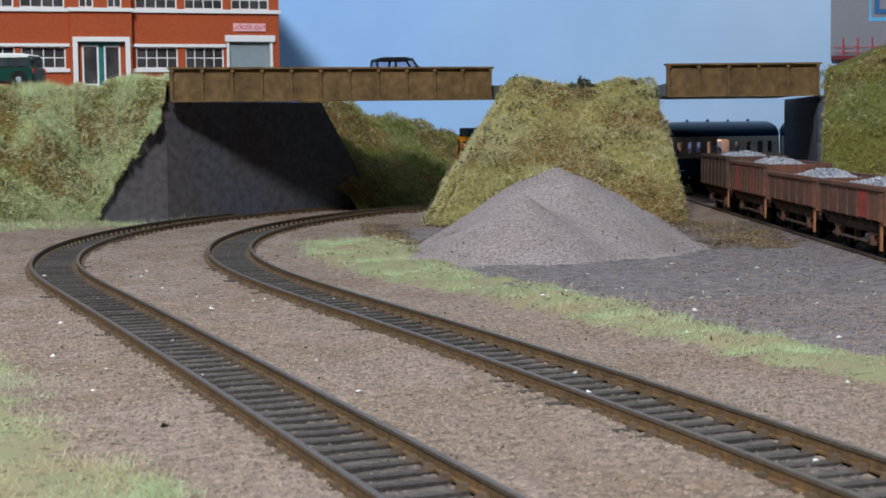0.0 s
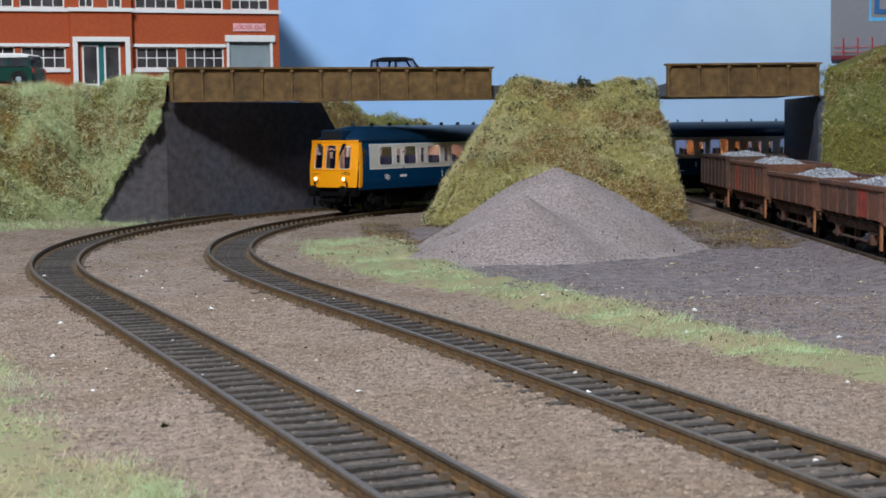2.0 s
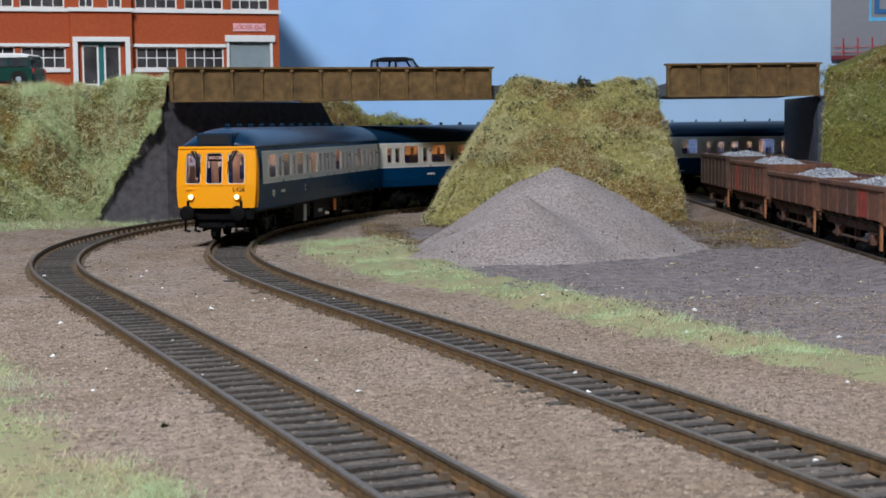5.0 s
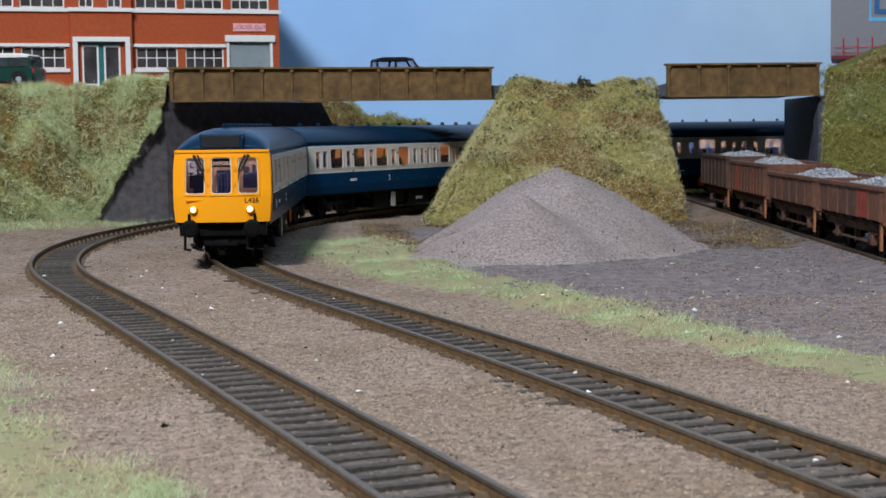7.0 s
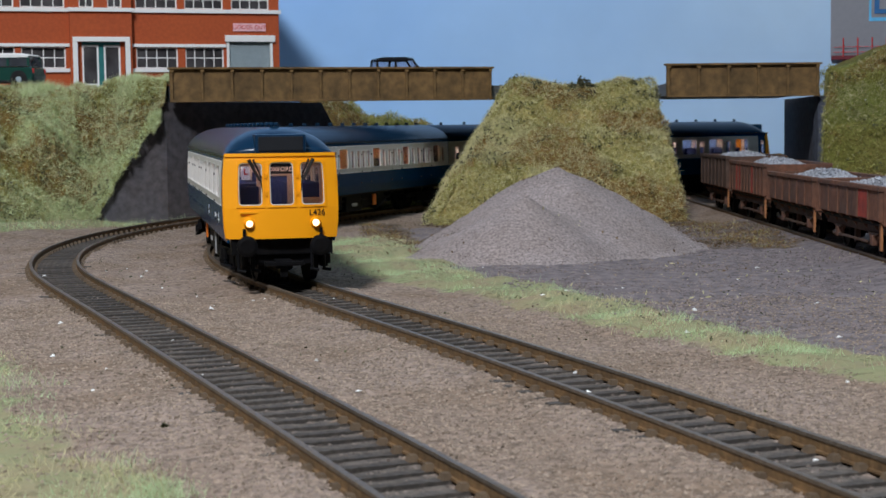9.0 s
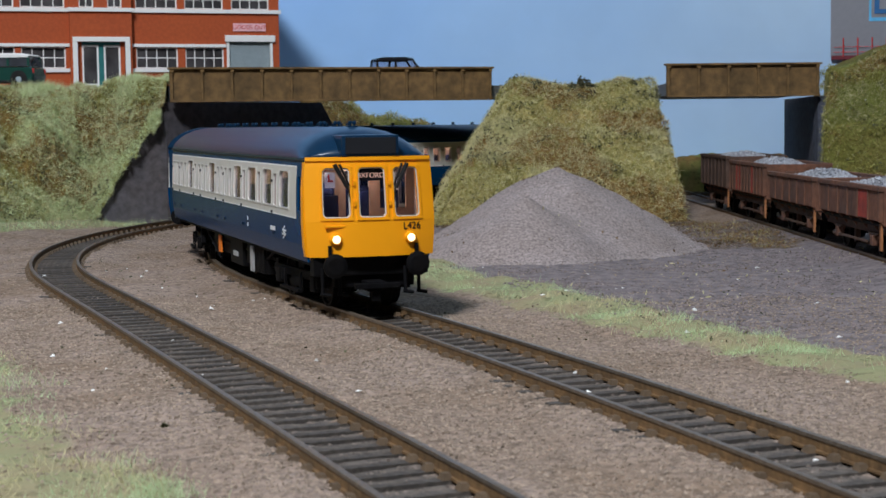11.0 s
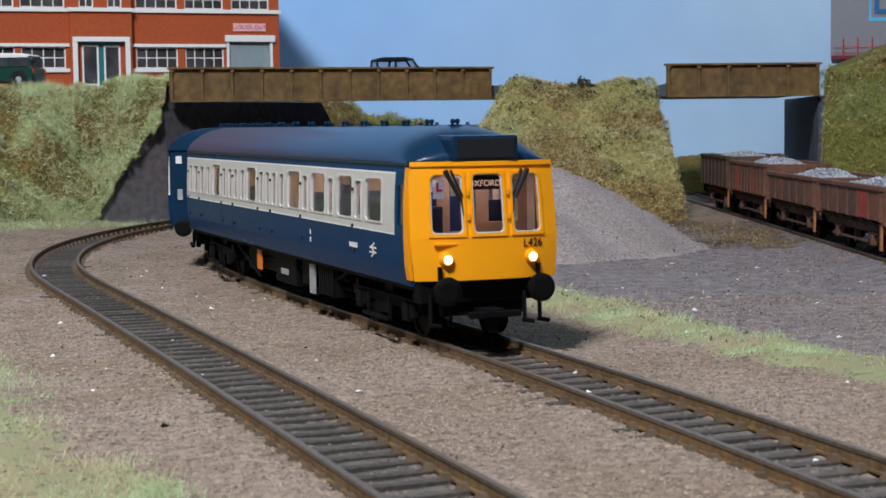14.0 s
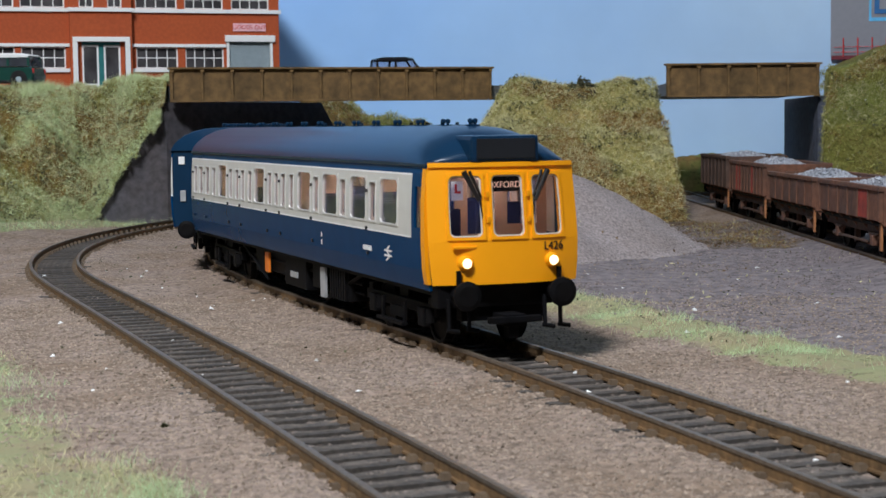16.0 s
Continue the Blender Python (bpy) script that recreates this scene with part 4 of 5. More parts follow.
def coach(m, label, cab=True, group="cars of the railcar set"):
    c = thing("railcar", m, label, "railcar", group)
    y0 = FRONT + 2.6 if cab else 1.5
    y1 = LENGTH
    wins = [(a, 27.3, b, 37.6) for a, b in BIG] + [(a, 27.3, b, 36.6) for a, b in NARROW]
    if LENGTH > 250:
        wins = wins + [(239.0, 27.3, 250.0, 37.6), (255.0, 27.3, 259.5, 36.6)]
    if not cab:
        wins = wins + [(9.0, 27.3, 13.5, 36.6), (15.5, 27.3, 20.0, 36.6)]
    zs_low = [13.6, ZB, 18, 22, 24.9]
    for sgn in (-1, 1):
        out, inn = (lambda u, v, s=sgn: (s * side_x(v), u, v)), (lambda u, v, s=sgn: (s * (side_x(v) - 0.7), u, v))
        part("lower_panel", panel([y0, y1], zs_low, [], out, inn), BLUE, c)
        g0 = 14.0 if cab else y0 + 1.5
        band = part("window_band", panel([g0, y1 - 1.0], [25.3, 27.3, 31, 35, 38.9], wins, lambda u, v, s=sgn: (s * (side_x(v) + 0.05), u, v), inn), GREY, c)
        part("waist_line", panel([g0, y1 - 1.0], [24.9, 25.3], [], lambda u, v, s=sgn: (s * (side_x(v) + 0.08), u, v), inn), WHITE, c)
        part("upper_line", panel([g0, y1 - 1.0], [38.9, 39.3], [], lambda u, v, s=sgn: (s * (side_x(v) + 0.08), u, v), inn), WHITE, c)
        part("cantrail", panel([y0, y1], [39.3, 40.3, ZT + 0.2], [], out, inn), BLUE, c)
        if cab:
            part("cab_side", panel([y0, 14.0], [24.9, 27, 31, 35, 39.3], [(8.6, 27.3, 12.2, 36.4)], out, inn), BLUE, c)
            part("cab_window", panel([8.6, 12.2], [27.3, 36.4], [], lambda u, v, s=sgn: (s * (side_x(v) - 0.35), u, v), lambda u, v, s=sgn: (s * (side_x(v) - 0.5), u, v)), PANE, c)
            part("door_edge", panel([y0 - 0.3, y0 + 2.0], [15.0, 18, 24, 33, 40.4], [], lambda u, v, s=sgn: (s * (side_x(v) + 0.22), u, v), inn), YELLOW, c, "raised yellow corner strip")
        part("end_panel", panel([y1 - 1.0, y1], [24.9, 31, 39.3], [], out, inn), BLUE, c)
        for a, b0, b, t in [w for w in wins]:
            wn = part("window", panel([a, b], [b0, t], [], lambda u, v, s=sgn: (s * (side_x(v) - 0.3), u, v), lambda u, v, s=sgn: (s * (side_x(v) - 0.45), u, v)), PANE, c)
            if b - a < 8:
                part("droplight", panel([a, b], [b0, t], [(a + 0.75, b0 + 0.9, b - 0.75, t - 0.9)], lambda u, v, s=sgn: (s * (side_x(v) - 0.45), u, v), lambda u, v, s=sgn: (s * (side_x(v) - 0.75), u, v)), TAN, wn)
            if b - a > 3:
                part("surround", window_rim(a + 0.1, b0 + 0.1, b - 0.1, t - 0.1, 1.5 if b - a > 8 else 0.8, 0.4, lambda u, v, s=sgn: (s * (side_x(v) + 0.24), u, v), lambda u, v, s=sgn: (s * (side_x(v) - 0.2), u, v)), FRAMEGREY, wn)
        # doors: shut lines and hinges
        hb = bmesh.new()
        for a, b in NARROW[::2]:
            for z in (19.0, 25.0, 34.0):
                x = sgn * (side_x(z) + 0.0)
                box(hb, min(x, x + sgn * 0.5), b + 1.2, z, max(x, x + sgn * 0.5), b + 1.9, z + 0.8)
        tagged(part("hinge_strip", hb, BOXBLACK, c), kind="stuff")
        part("double_arrow", arrows(sgn, 30.0), WHITE, c, "white double-arrow shape") if cab else None
        nb = bmesh.new()
        for i in range(6):
            x = sgn * side_x(20.5)
            yy = 42.0 + i * 1.1
            box(nb, min(x, x + sgn * 0.12), yy, 20.0, max(x, x + sgn * 0.12), yy + 0.7, 21.2)
        part("number", nb, WHITE, c)
        x = sgn * side_x(21.5)
        part("class_mark", boxes((min(x, x + sgn * 0.12), 82, 19.0, max(x, x + sgn * 0.12), 82.7, 20.2), (min(x, x + sgn * 0.12), 82, 21.0, max(x, x + sgn * 0.12), 82.7, 22.2)), WHITE, c)
    # roof
    bm = bmesh.new()
    us = [-17.5, -17.2, -16.4, -15, -12.5, -9, -5, -1.7, 1.7, 5, 9, 12.5, 15, 16.4, 17.2, 17.5]
    stations = ([(4.4, 0.0), (6.2, 0.35), (9.0, 0.62), (13.0, 0.84), (18.5, 0.97), (24.0, 1.0)] if cab else [(0.8, 0.95), (2.0, 1.0)]) + [(y1 - 1.0, 1.0), (y1, 0.96)]
    rings = []
    for y, k in stations:
        ring = []
        for u in us:
            bow = (nose_y(u, 41.5) - nose_y(0, 41.5)) * max(0.0, 1 - (y - 4.4) / 18) if cab else 0.0
            ring.append(bm.verts.new((u * (0.985 if k < 0.05 else 1.0), y + bow - (1.6 if cab and y < 5 else 0), ZT + 0.2 + (roof_z(u, 17.55) - ZT) * k)))
        rings.append(ring)
    for a, b in zip(rings, rings[1:]):
        for i in range(len(us) - 1):
            bm.faces.new((a[i], a[i + 1], b[i + 1], b[i]))
    for r in (rings[0], rings[-1]):
        bm.faces.new(r)
    bmesh.ops.recalc_face_normals(bm, faces=bm.faces)
    roof = part("roof", bm, ROOF, c, "dark blue domed roof", smooth=True)
    part("gutter", boxes((-17.75, y0, ZT - 0.1, -17.2, y1, ZT + 0.5), (17.2, y0, ZT - 0.1, 17.75, y1, ZT + 0.5)), ROOF, roof)
    vent = None
    y = 21.0
    while y < y1 - 8:
        for u in (0.0,):
            mm_ = pose(u * MM, y * MM, roof_z(u, 17.55) * MM)
            if vent is None:
                bm = boxes((-1.5, -0.8, -0.3, 1.5, 0.8, 0.4), bevel=0.12)
                for q in (-0.6, 0.6):
                    lathe(bm, (q, 0, 0.2), (0, 0, 1), ((0, 0.35), (0.5, 0.35), (0.7, 0.62), (1.3, 0.62), (1.6, 0.25)), 10)
                vent = part("roof_vent", bm, ROOF, roof)
                vent.matrix_basis = mm_
            else:
                share("roof_vent", vent, roof, mm_)
        y += 17.0
    # ends
    if cab:
        f_out = lambda u, v: (u * (side_x(v) - 0.0) / 18.0, nose_y(u, v), v)
        f_in = lambda u, v: (u * (side_x(v) - 0.8) / 18.0, nose_y(u, v) + 0.9, v)
        cw = [(-13.6, 25.3, -6.0, 38.9), (-3.9, 25.3, 3.9, 39.0), (6.0, 25.3, 13.6, 38.9)]
        us = [-18, -17.3, -16.4, -15, -13.4, -12, -10.5, -9, -7.5, -6, -4.5, -3, -1.5, 0, 1.5, 3, 4.5, 6, 7.5, 9, 10.5, 12, 13.4, 15, 16.4, 17.3, 18]
        front = part("cab_front", panel(us, [15.0, 16, 20, 24.5, 30, 35, 40.2, 40.9], cw, f_out, f_in), YELLOW, c, "bright yellow cab front", smooth=False)
        part("cornice", panel(us, [40.7, 41.7], [], lambda u, v: (f_out(u, v)[0] * 1.012, f_out(u, v)[1] - 0.45, v), f_in), YELLOW, front)
        for h in cw:
            part("surround", window_rim(h[0] + 0.1, h[1] + 0.1, h[2] - 0.1, h[3] - 0.1, 1.3, 0.6, lambda u, v: (f_out(u, v)[0], nose_y(u, v) - 0.35, v), lambda u, v: (f_out(u, v)[0], nose_y(u, v) + 0.3, v)), YELLOW, front)
            part("rubber", window_rim(h[0] + 0.45, h[1] + 0.45, h[2] - 0.45, h[3] - 0.45, 1.0, 0.3, lambda u, v: (f_out(u, v)[0], nose_y(u, v) - 0.05, v), lambda u, v: (f_out(u, v)[0], nose_y(u, v) + 0.3, v)), FRAMEGREY, front)
            part("gasket", panel([h[0], (h[0] + h[2]) / 2, h[2]], [h[1], h[3]], [(h[0] + 0.35, h[1] + 0.35, h[2] - 0.35, h[3] - 0.35)], lambda u, v: (f_out(u, v)[0], nose_y(u, v) + 0.1, v), lambda u, v: (f_out(u, v)[0], nose_y(u, v) + 0.5, v)), BOXBLACK, front)
            part("windscreen", panel([h[0] + 0.3, h[2] - 0.3], [h[1] + 0.3, h[3] - 0.3], [], lambda u, v: (f_out(u, v)[0], nose_y(u, v) + 0.3, v), lambda u, v: (f_out(u, v)[0], nose_y(u, v) + 0.42, v)), PANE, front)
        for u in (-10.4, 10.4):
            y = nose_y(u, 20)
            lamp = part("marker_lamp", lathe(bmesh.new(), (u, y + 0.4, 19.8), (0, -1, 0), ((0, 1.7), (0.8, 1.7), (1.7, 1.3)), 18), YELLOW, front)
            part("lens", lathe(bmesh.new(), (u, y - 1.25, 19.8), (0, -1, 0), ((0, 1.1), (0.2, 1.05), (0.4, 0.6)), 16), LAMP_ON, lamp, "lit warm white marker lamp")
            yy = nose_y(u, 24.4)
            if u < 0:
                part("hand_grip", boxes((u - 2.8, yy - 0.6, 22.9, u + 2.8, yy + 0.3, 23.5), bevel=0.2), YELLOW, front)
            part("lamp_iron", boxes((u * 1.16 - 0.45, yy - 0.9, 14.0, u * 1.16 + 0.45, yy - 0.2, 18.2)), BLACK, front)
        for u in (-4.9, 4.9):
            for z in (28.5, 34.0):
                part("bracket", boxes((u - 0.35, nose_y(u, z) - 0.6, z, u + 0.35, nose_y(u, z), z + 1.4), bevel=0.1), YELLOW, front)
        for u, d in ((-9.6, 1), (9.6, -1)):
            w = part("wiper", rod(rod(bmesh.new(), (u - d * 0.5, nose_y(u, 39.5) - 0.9, 39.8), (u + d * 2.9, nose_y(u, 33) - 0.9, 33.2), 0.62, 0.45, 8), (u + d * 0.9, nose_y(u, 39.5) - 0.8, 39.8), (u + d * 3.4, nose_y(u, 33) - 0.8, 34.0), 0.35, 0.25, 8), RUBBER, front)
            rod_bm = rod(bmesh.new(), (u + d * 2.9, nose_y(u, 34) - 0.7, 34.8), (u + d * 3.6, nose_y(u, 29) - 0.6, 29.4), 0.22, 0.18, 6)
            part("wiper_blade", rod_bm, RUBBER, w)
        # destination box in the roof dome, blind in the middle window
        part("headcode_box", boxes((-8.0, 2.2, 41.7, 8.0, 16, 47.6), bevel=1.0), ROOF, roof)
        part("headcode_panel", boxes((-7.0, 1.9, 42.5, 7.0, 2.25, 46.9), bevel=0.15), BOXBLACK, roof)
        bl = part("blind", boxes((-3.8, 3.6, 35.2, 3.8, 4.0, 38.8)), RUBBER, c, "lit destination blind")
        letters("blind_letters", "OXFORD", 1.95, pose(0, 3.5 * MM, 36.6 * MM, 90, 0, 0), BLIND, bl, 0.05)
        letters("set_number", "L426", 2.7, pose(11.0 * MM, (nose_y(11.0, 22.9) - 0.12) * MM, 22.9 * MM, 90, 0, 11.6), RUBBER, front, 0.04)
        nt = part("notice", boxes((-12.4, nose_y(-10, 36) + 1.0, 33.4, -9.6, nose_y(-10, 36) + 1.2, 37.6)), WHITE, c, "white cab window notice with a red mark")
        part("mark", boxes((-11.6, nose_y(-10, 36) + 0.9, 35.0, -11.1, nose_y(-10, 36) + 1.0, 37.0), (-11.1, nose_y(-10, 36) + 0.9, 35.0, -10.2, nose_y(-10, 36) + 1.0, 35.5)), RED, nt)
        # added glowing strip, only there to brighten the cab behind the windscreens
        part("cab_light", boxes((-1.2, 8, 39.6, 1.2, 15, 40.0)), INTERIOR_FILL, c, "added glowing strip that brightens the cab")
        # cab fittings
        part("cab_desk", boxes((-14, 5.5, 15.5, 14, 9, 24.6), bevel=0.4), TAN, c)
        part("cab_bulkhead", panel([-16.5, 16.5], [15.5, 40.5], [(-14, 27, -6.5, 37), (-3.4, 25, 3.4, 37.5), (6.5, 27, 14, 37)], lambda u, v: (u, 16.5, v), lambda u, v: (u, 17.2, v)), TAN, c)
        part("cab_seat", boxes((-12, 11, 16, -6, 15, 22), (-12, 14, 22, -6, 15.4, 31), bevel=0.5), SEAT, c)
    else:
        part("end_wall", panel([-17.2, -3.5, 3.5, 17.2], [13.6, 25, 41.2], [], lambda u, v: (u, 1.5, v), lambda u, v: (u, 2.3, v)), ROOF, c)
        part("end_roof_wall", end_cap(1.5), ROOF, c)
        part("gangway", boxes((-5, -2.0, 15, 5, 1.5, 41), bevel=0.5), BOXBLACK, c)
        part("end_plate", boxes((-14.8, 1.1, 36.6, -12.6, 1.5, 39.4)), WHITE, c, "small white end plate")
        part("end_step", boxes((-14.4, 0.9, 23.0, -12.4, 1.5, 27.0), bevel=0.2), SILVER, c)
        for u in (-11.4, 11.4):
            part("buffer", buffer_mesh(u, 1.0), BLACK, c)
    part("end_wall", panel([-17.2, 17.2], [13.6, 25, 41.2], [], lambda u, v: (u, y1 - 0.8, v), lambda u, v: (u, y1 - 1.6, v)), ROOF, c)
    part("end_roof_wall", end_cap(y1 - 1.2), ROOF, c)
    part("gangway", boxes((-5, y1, 15, 5, y1 + 2.0, 41), bevel=0.5), BOXBLACK, c)
    for u in (-11.4, 11.4):
        part("buffer", buffer_mesh(u, y1, 1), BLACK, c)
    # interior
    part("floor", boxes((-16.4, y0 + 1, 14.0, 16.4, y1 - 2, 15.2)), TAN, c)
    part("inner_ceiling", boxes((-16.2, 18, 39.8, 16.2, y1 - 2, 40.6)), TAN, c)
    seat = None
    y = 26.0
    while y < y1 - 12:
        for u in (-9.8, 9.8):
            if seat is None:
                seat = part("seat", boxes((-5.6, 0, 15.2, 5.6, 6.6, 20.5), (-5.6, 2.5, 20.5, 5.6, 4.1, 31.5), bevel=0.6), SEAT, c)
                seat.matrix_basis = pose(u * MM, y * MM, 0)
            else:
                share("seat", seat, c, pose(u * MM, y * MM, 0))
        y += 11.6
    for y in (107.0, 160.0, 200.0):
        part("partition", panel([-16.3, 16.3], [15.3, 39.7], [(-3.2, 15.0, 3.2, 36)], lambda u, v, yy=y: (u, yy, v), lambda u, v, yy=y: (u, yy + 0.8, v)), TAN, c)
    # in the cab cars this strip is an added fill for the saloon
    part("ceiling_light", boxes((-1.0, 18.5 if cab else 20, 39.2, 1.0, y1 - 20, 39.75)), INTERIOR_FILL if cab else CABIN_LIGHT, c, "warm interior light strip, an added fill in the cab cars")
    # underframe
    part("solebar", boxes((-15.2, 8, 12.2, -13.8, y1 - 2, 14.2), (13.8, 8, 12.2, 15.2, y1 - 2, 14.2), (-15, 8, 13.0, 15, y1 - 3, 14.0)), BLACK, c)
    gear = [(-14.6, 70, 4.5, -6, 86, 12.4), (-14.2, 90, 5.5, -6, 104, 12.4), (-14.8, 108, 4.0, -5, 130, 12.4), (-13.5, 134, 6, -6, 150, 12.4), (-14, 156, 5.0, -7, 166, 12.4), (-5, 75, 3.5, 5, 165, 12)]
    for i, r in enumerate(gear):
        part("equipment_box", boxes(r, bevel=0.6), BLACK, c)
        if r[3] < 0:
            part("equipment_box", boxes((-r[3], r[1], r[2], -r[0], r[4], r[5]), bevel=0.6), BLACK, c)
    bm = bmesh.new()
    for k in range(7):
        box(bm, -15.4, 71 + k * 2.0, 4.6, -14.6, 72.1 + k * 2.0, 12.2)
        box(bm, 14.6, 71 + k * 2.0, 4.6, 15.4, 72.1 + k * 2.0, 12.2)
    tagged(part("radiator", bm, BLACK, c), kind="stuff")
    for sgn in (-1, 1):
        part("fuel_label", boxes((sgn * 15.2 - 0.3, 88.0, 4.0, sgn * 15.2 + 0.3, 92.4, 12.0)), SILVER, c, "pale grey ribbed cover")
        part("orange_cover", boxes((sgn * 15.0 - 0.3, 146.0, 6.0, sgn * 15.0 + 0.3, 150.5, 12.0)), ORANGE, c, "orange equipment cover")
        part("white_label", boxes((sgn * 14.9 - 0.3, 116.0, 6.8, sgn * 14.9 + 0.3, 123.0, 8.4)), SILVER, c)
        part("air_pipe", rod(rod(bmesh.new(), (sgn * 13.4, 62, 9.8), (sgn * 13.4, 176, 9.8), 0.5), (sgn * 12.8, 62, 7.2), (sgn * 12.8, 176, 7.2), 0.4), BLACK, c)
        for p, q in (((60, 12.5), (90, 3.6)), ((150, 3.6), (180, 12.5))):
            part("truss", rod(bmesh.new(), (sgn * 14.3, *p), (sgn * 14.3, *q), 0.5), BLACK, c)
    for k, y in enumerate(BOGIES):
        bogie(c, y)
    # buffer beam, buffers, coupling, pipes at the cab
    if cab:
        part("buffer_beam", boxes((-16, 3.0, 9.8, 16, 7.5, 15.2), (-10, 4.5, 6.5, 10, 7.5, 9.8), bevel=0.4), BLACK, c)
        for u in (-11.4, 11.4):
            part("buffer", buffer_mesh(u, 3.6), BLACK, c)
        part("coupling", boxes((-2.6, -2.5, 5.8, 2.6, 7, 8.4), (-6.2, -3.2, 6.6, 6.2, -1.0, 8.0), (-1.2, -1.5, 3.0, 1.2, 1.5, 6), bevel=0.3), BLACK, c)
        for u in (-13.9, 13.0, 9.2, -9.2):
            part("brake_pipe", rod(rod(bmesh.new(), (u, 2.4, 12), (u, 2.0, 5.2), 0.55, 0.5, 8), (u - 0.6, 2.0, 5.2), (u + 2.2, 1.6, 4.7), 0.5, 0.5, 8), BLACK, c)
    return c


def end_cap(y):
    bm = bmesh.new()
    us = np.linspace(-17.2, 17.2, 17)
    a = [bm.verts.new((u, y, 41.15)) for u in us]
    b = [bm.verts.new((u, y, roof_z(u, 17.55))) for u in us]
    for i in range(16):
        bm.faces.new((a[i], a[i + 1], b[i + 1], b[i]))
    return bm


def buffer_mesh(u, y, d=-1):
    return lathe(bmesh.new(), (u, y, 12.9), (0, d, 0), ((0, 1.9), (3.6, 1.8), (3.8, 1.1), (5.6, 1.1), (5.8, 3.3), (6.4, 3.25), (6.7, 2.2)), 20)


def arrows(sgn, y):
    """The two-way arrow as plain bars on the body side."""
    bm = bmesh.new()
    x = side_x(20.5) + 0.03
    def bar(a, b, t):
        d = Vector((0, b[0] - a[0], b[1] - a[1])).normalized()
        nn = Vector((0, -d.z, d.y)) * t
        pts = [Vector((sgn * x, y + 0.78 * p[0], 20.3 + 0.6 * p[1])) for p in (a, b)]
        q = [pts[0] + nn, pts[1] + nn, pts[1] - nn, pts[0] - nn]
        f = [bm.verts.new(v) for v in q]
        g = [bm.verts.new(v + Vector((sgn * 0.1, 0, 0))) for v in q]
        bm.faces.new(g)
        for i in range(4):
            bm.faces.new((f[i], f[(i + 1) % 4], g[(i + 1) % 4], g[i]))
    bar((-3.2, 0.95), (3.2, 0.95), 0.2), bar((-3.2, -0.95), (3.2, -0.95), 0.2)
    bar((-1.5, 2.9), (1.6, 0.95), 0.22), bar((1.5, -2.9), (-1.6, -0.95), 0.22), bar((1.6, 0.95), (-1.6, -0.95), 0.2)
    bmesh.ops.recalc_face_normals(bm, faces=bm.faces)
    return bm


def bogie(c, y):
    b = thing_part("bogie", c, pose(0, y * MM, 0))
    for sgn in (-1, 1):
        part("side_frame", boxes((sgn * 12.2 - 0.9, -24, 6.8, sgn * 12.2 + 0.9, 24, 9.4), (sgn * 12.4 - 1.0, -6, 4.4, sgn * 12.4 + 1.0, 6, 7.2), (sgn * 12.4 - 0.8, -22, 9.4, sgn * 12.4 + 0.8, -19, 11), (sgn * 12.4 - 0.8, 19, 9.4, sgn * 12.4 + 0.8, 22, 11), bevel=0.3), BLACK, b)
        for yy in (-16.8, 16.8):
            part("axle_box", boxes((sgn * 13.4 - 0.9, yy - 2, 4.2, sgn * 13.4 + 0.9, yy + 2, 8.6), bevel=0.5), BLACK, b)
            part("spring", lathe(bmesh.new(), (sgn * 13.3, yy - 4.2, 5.4), (0, 0, 1), ((0, 1.2), (3.2, 1.2)), 10), BLACK, b)
        part("foot_step", boxes((sgn * 15.2 - 0.7, -9, 3.4, sgn * 15.2 + 0.7, 9, 4.2), (sgn * 14.6 - 0.3, -8, 4.2, sgn * 14.6 + 0.3, -7, 9), (sgn * 14.6 - 0.3, 7, 4.2, sgn * 14.6 + 0.3, 8, 9)), BLACK, b)
    for yy in (-16.8, 16.8):
        bm = rod(bmesh.new(), (-12.5, 0, 0), (12.5, 0, 0), 1.0)
        for sgn in (-1, 1):
            lathe(bm, (sgn * 7.2, 0, 0), (sgn, 0, 0), ((0, 6.9), (0.7, 6.9), (0.8, 6.15), (2.7, 6.1), (2.7, 5.2), (2.2, 5.0), (2.2, 1.6), (2.6, 1.2)), 24)
        ws = part("wheelset", bm, BLACK, b)
        ws.matrix_basis = pose(0, yy * MM, 6.1 * MM)
    return b


def thing_part(name, parent, m):
    bm = boxes((-12, -3, 6, 12, 3, 11.8), (-3, -14, 7, 3, 14, 10.5), bevel=0.4)
    ob = part(name, bm, BLACK, parent)
    ob.matrix_basis = m
    return ob


lead = coach(Matrix(), "blue and grey diesel railcar with a yellow cab front, headlamps lit", True)
# the two following cars are a little longer
LENGTH, BOGIES = 268.0, (36.0, 233.0)
centre = coach(Matrix(), "blue and grey railcar centre coach with lit interior", False)
tail = coach(Matrix(), "blue and grey diesel railcar at the rear of the set", True)

# ---------------------------------------------------------------- scatter: grass, leaves, grains, chips


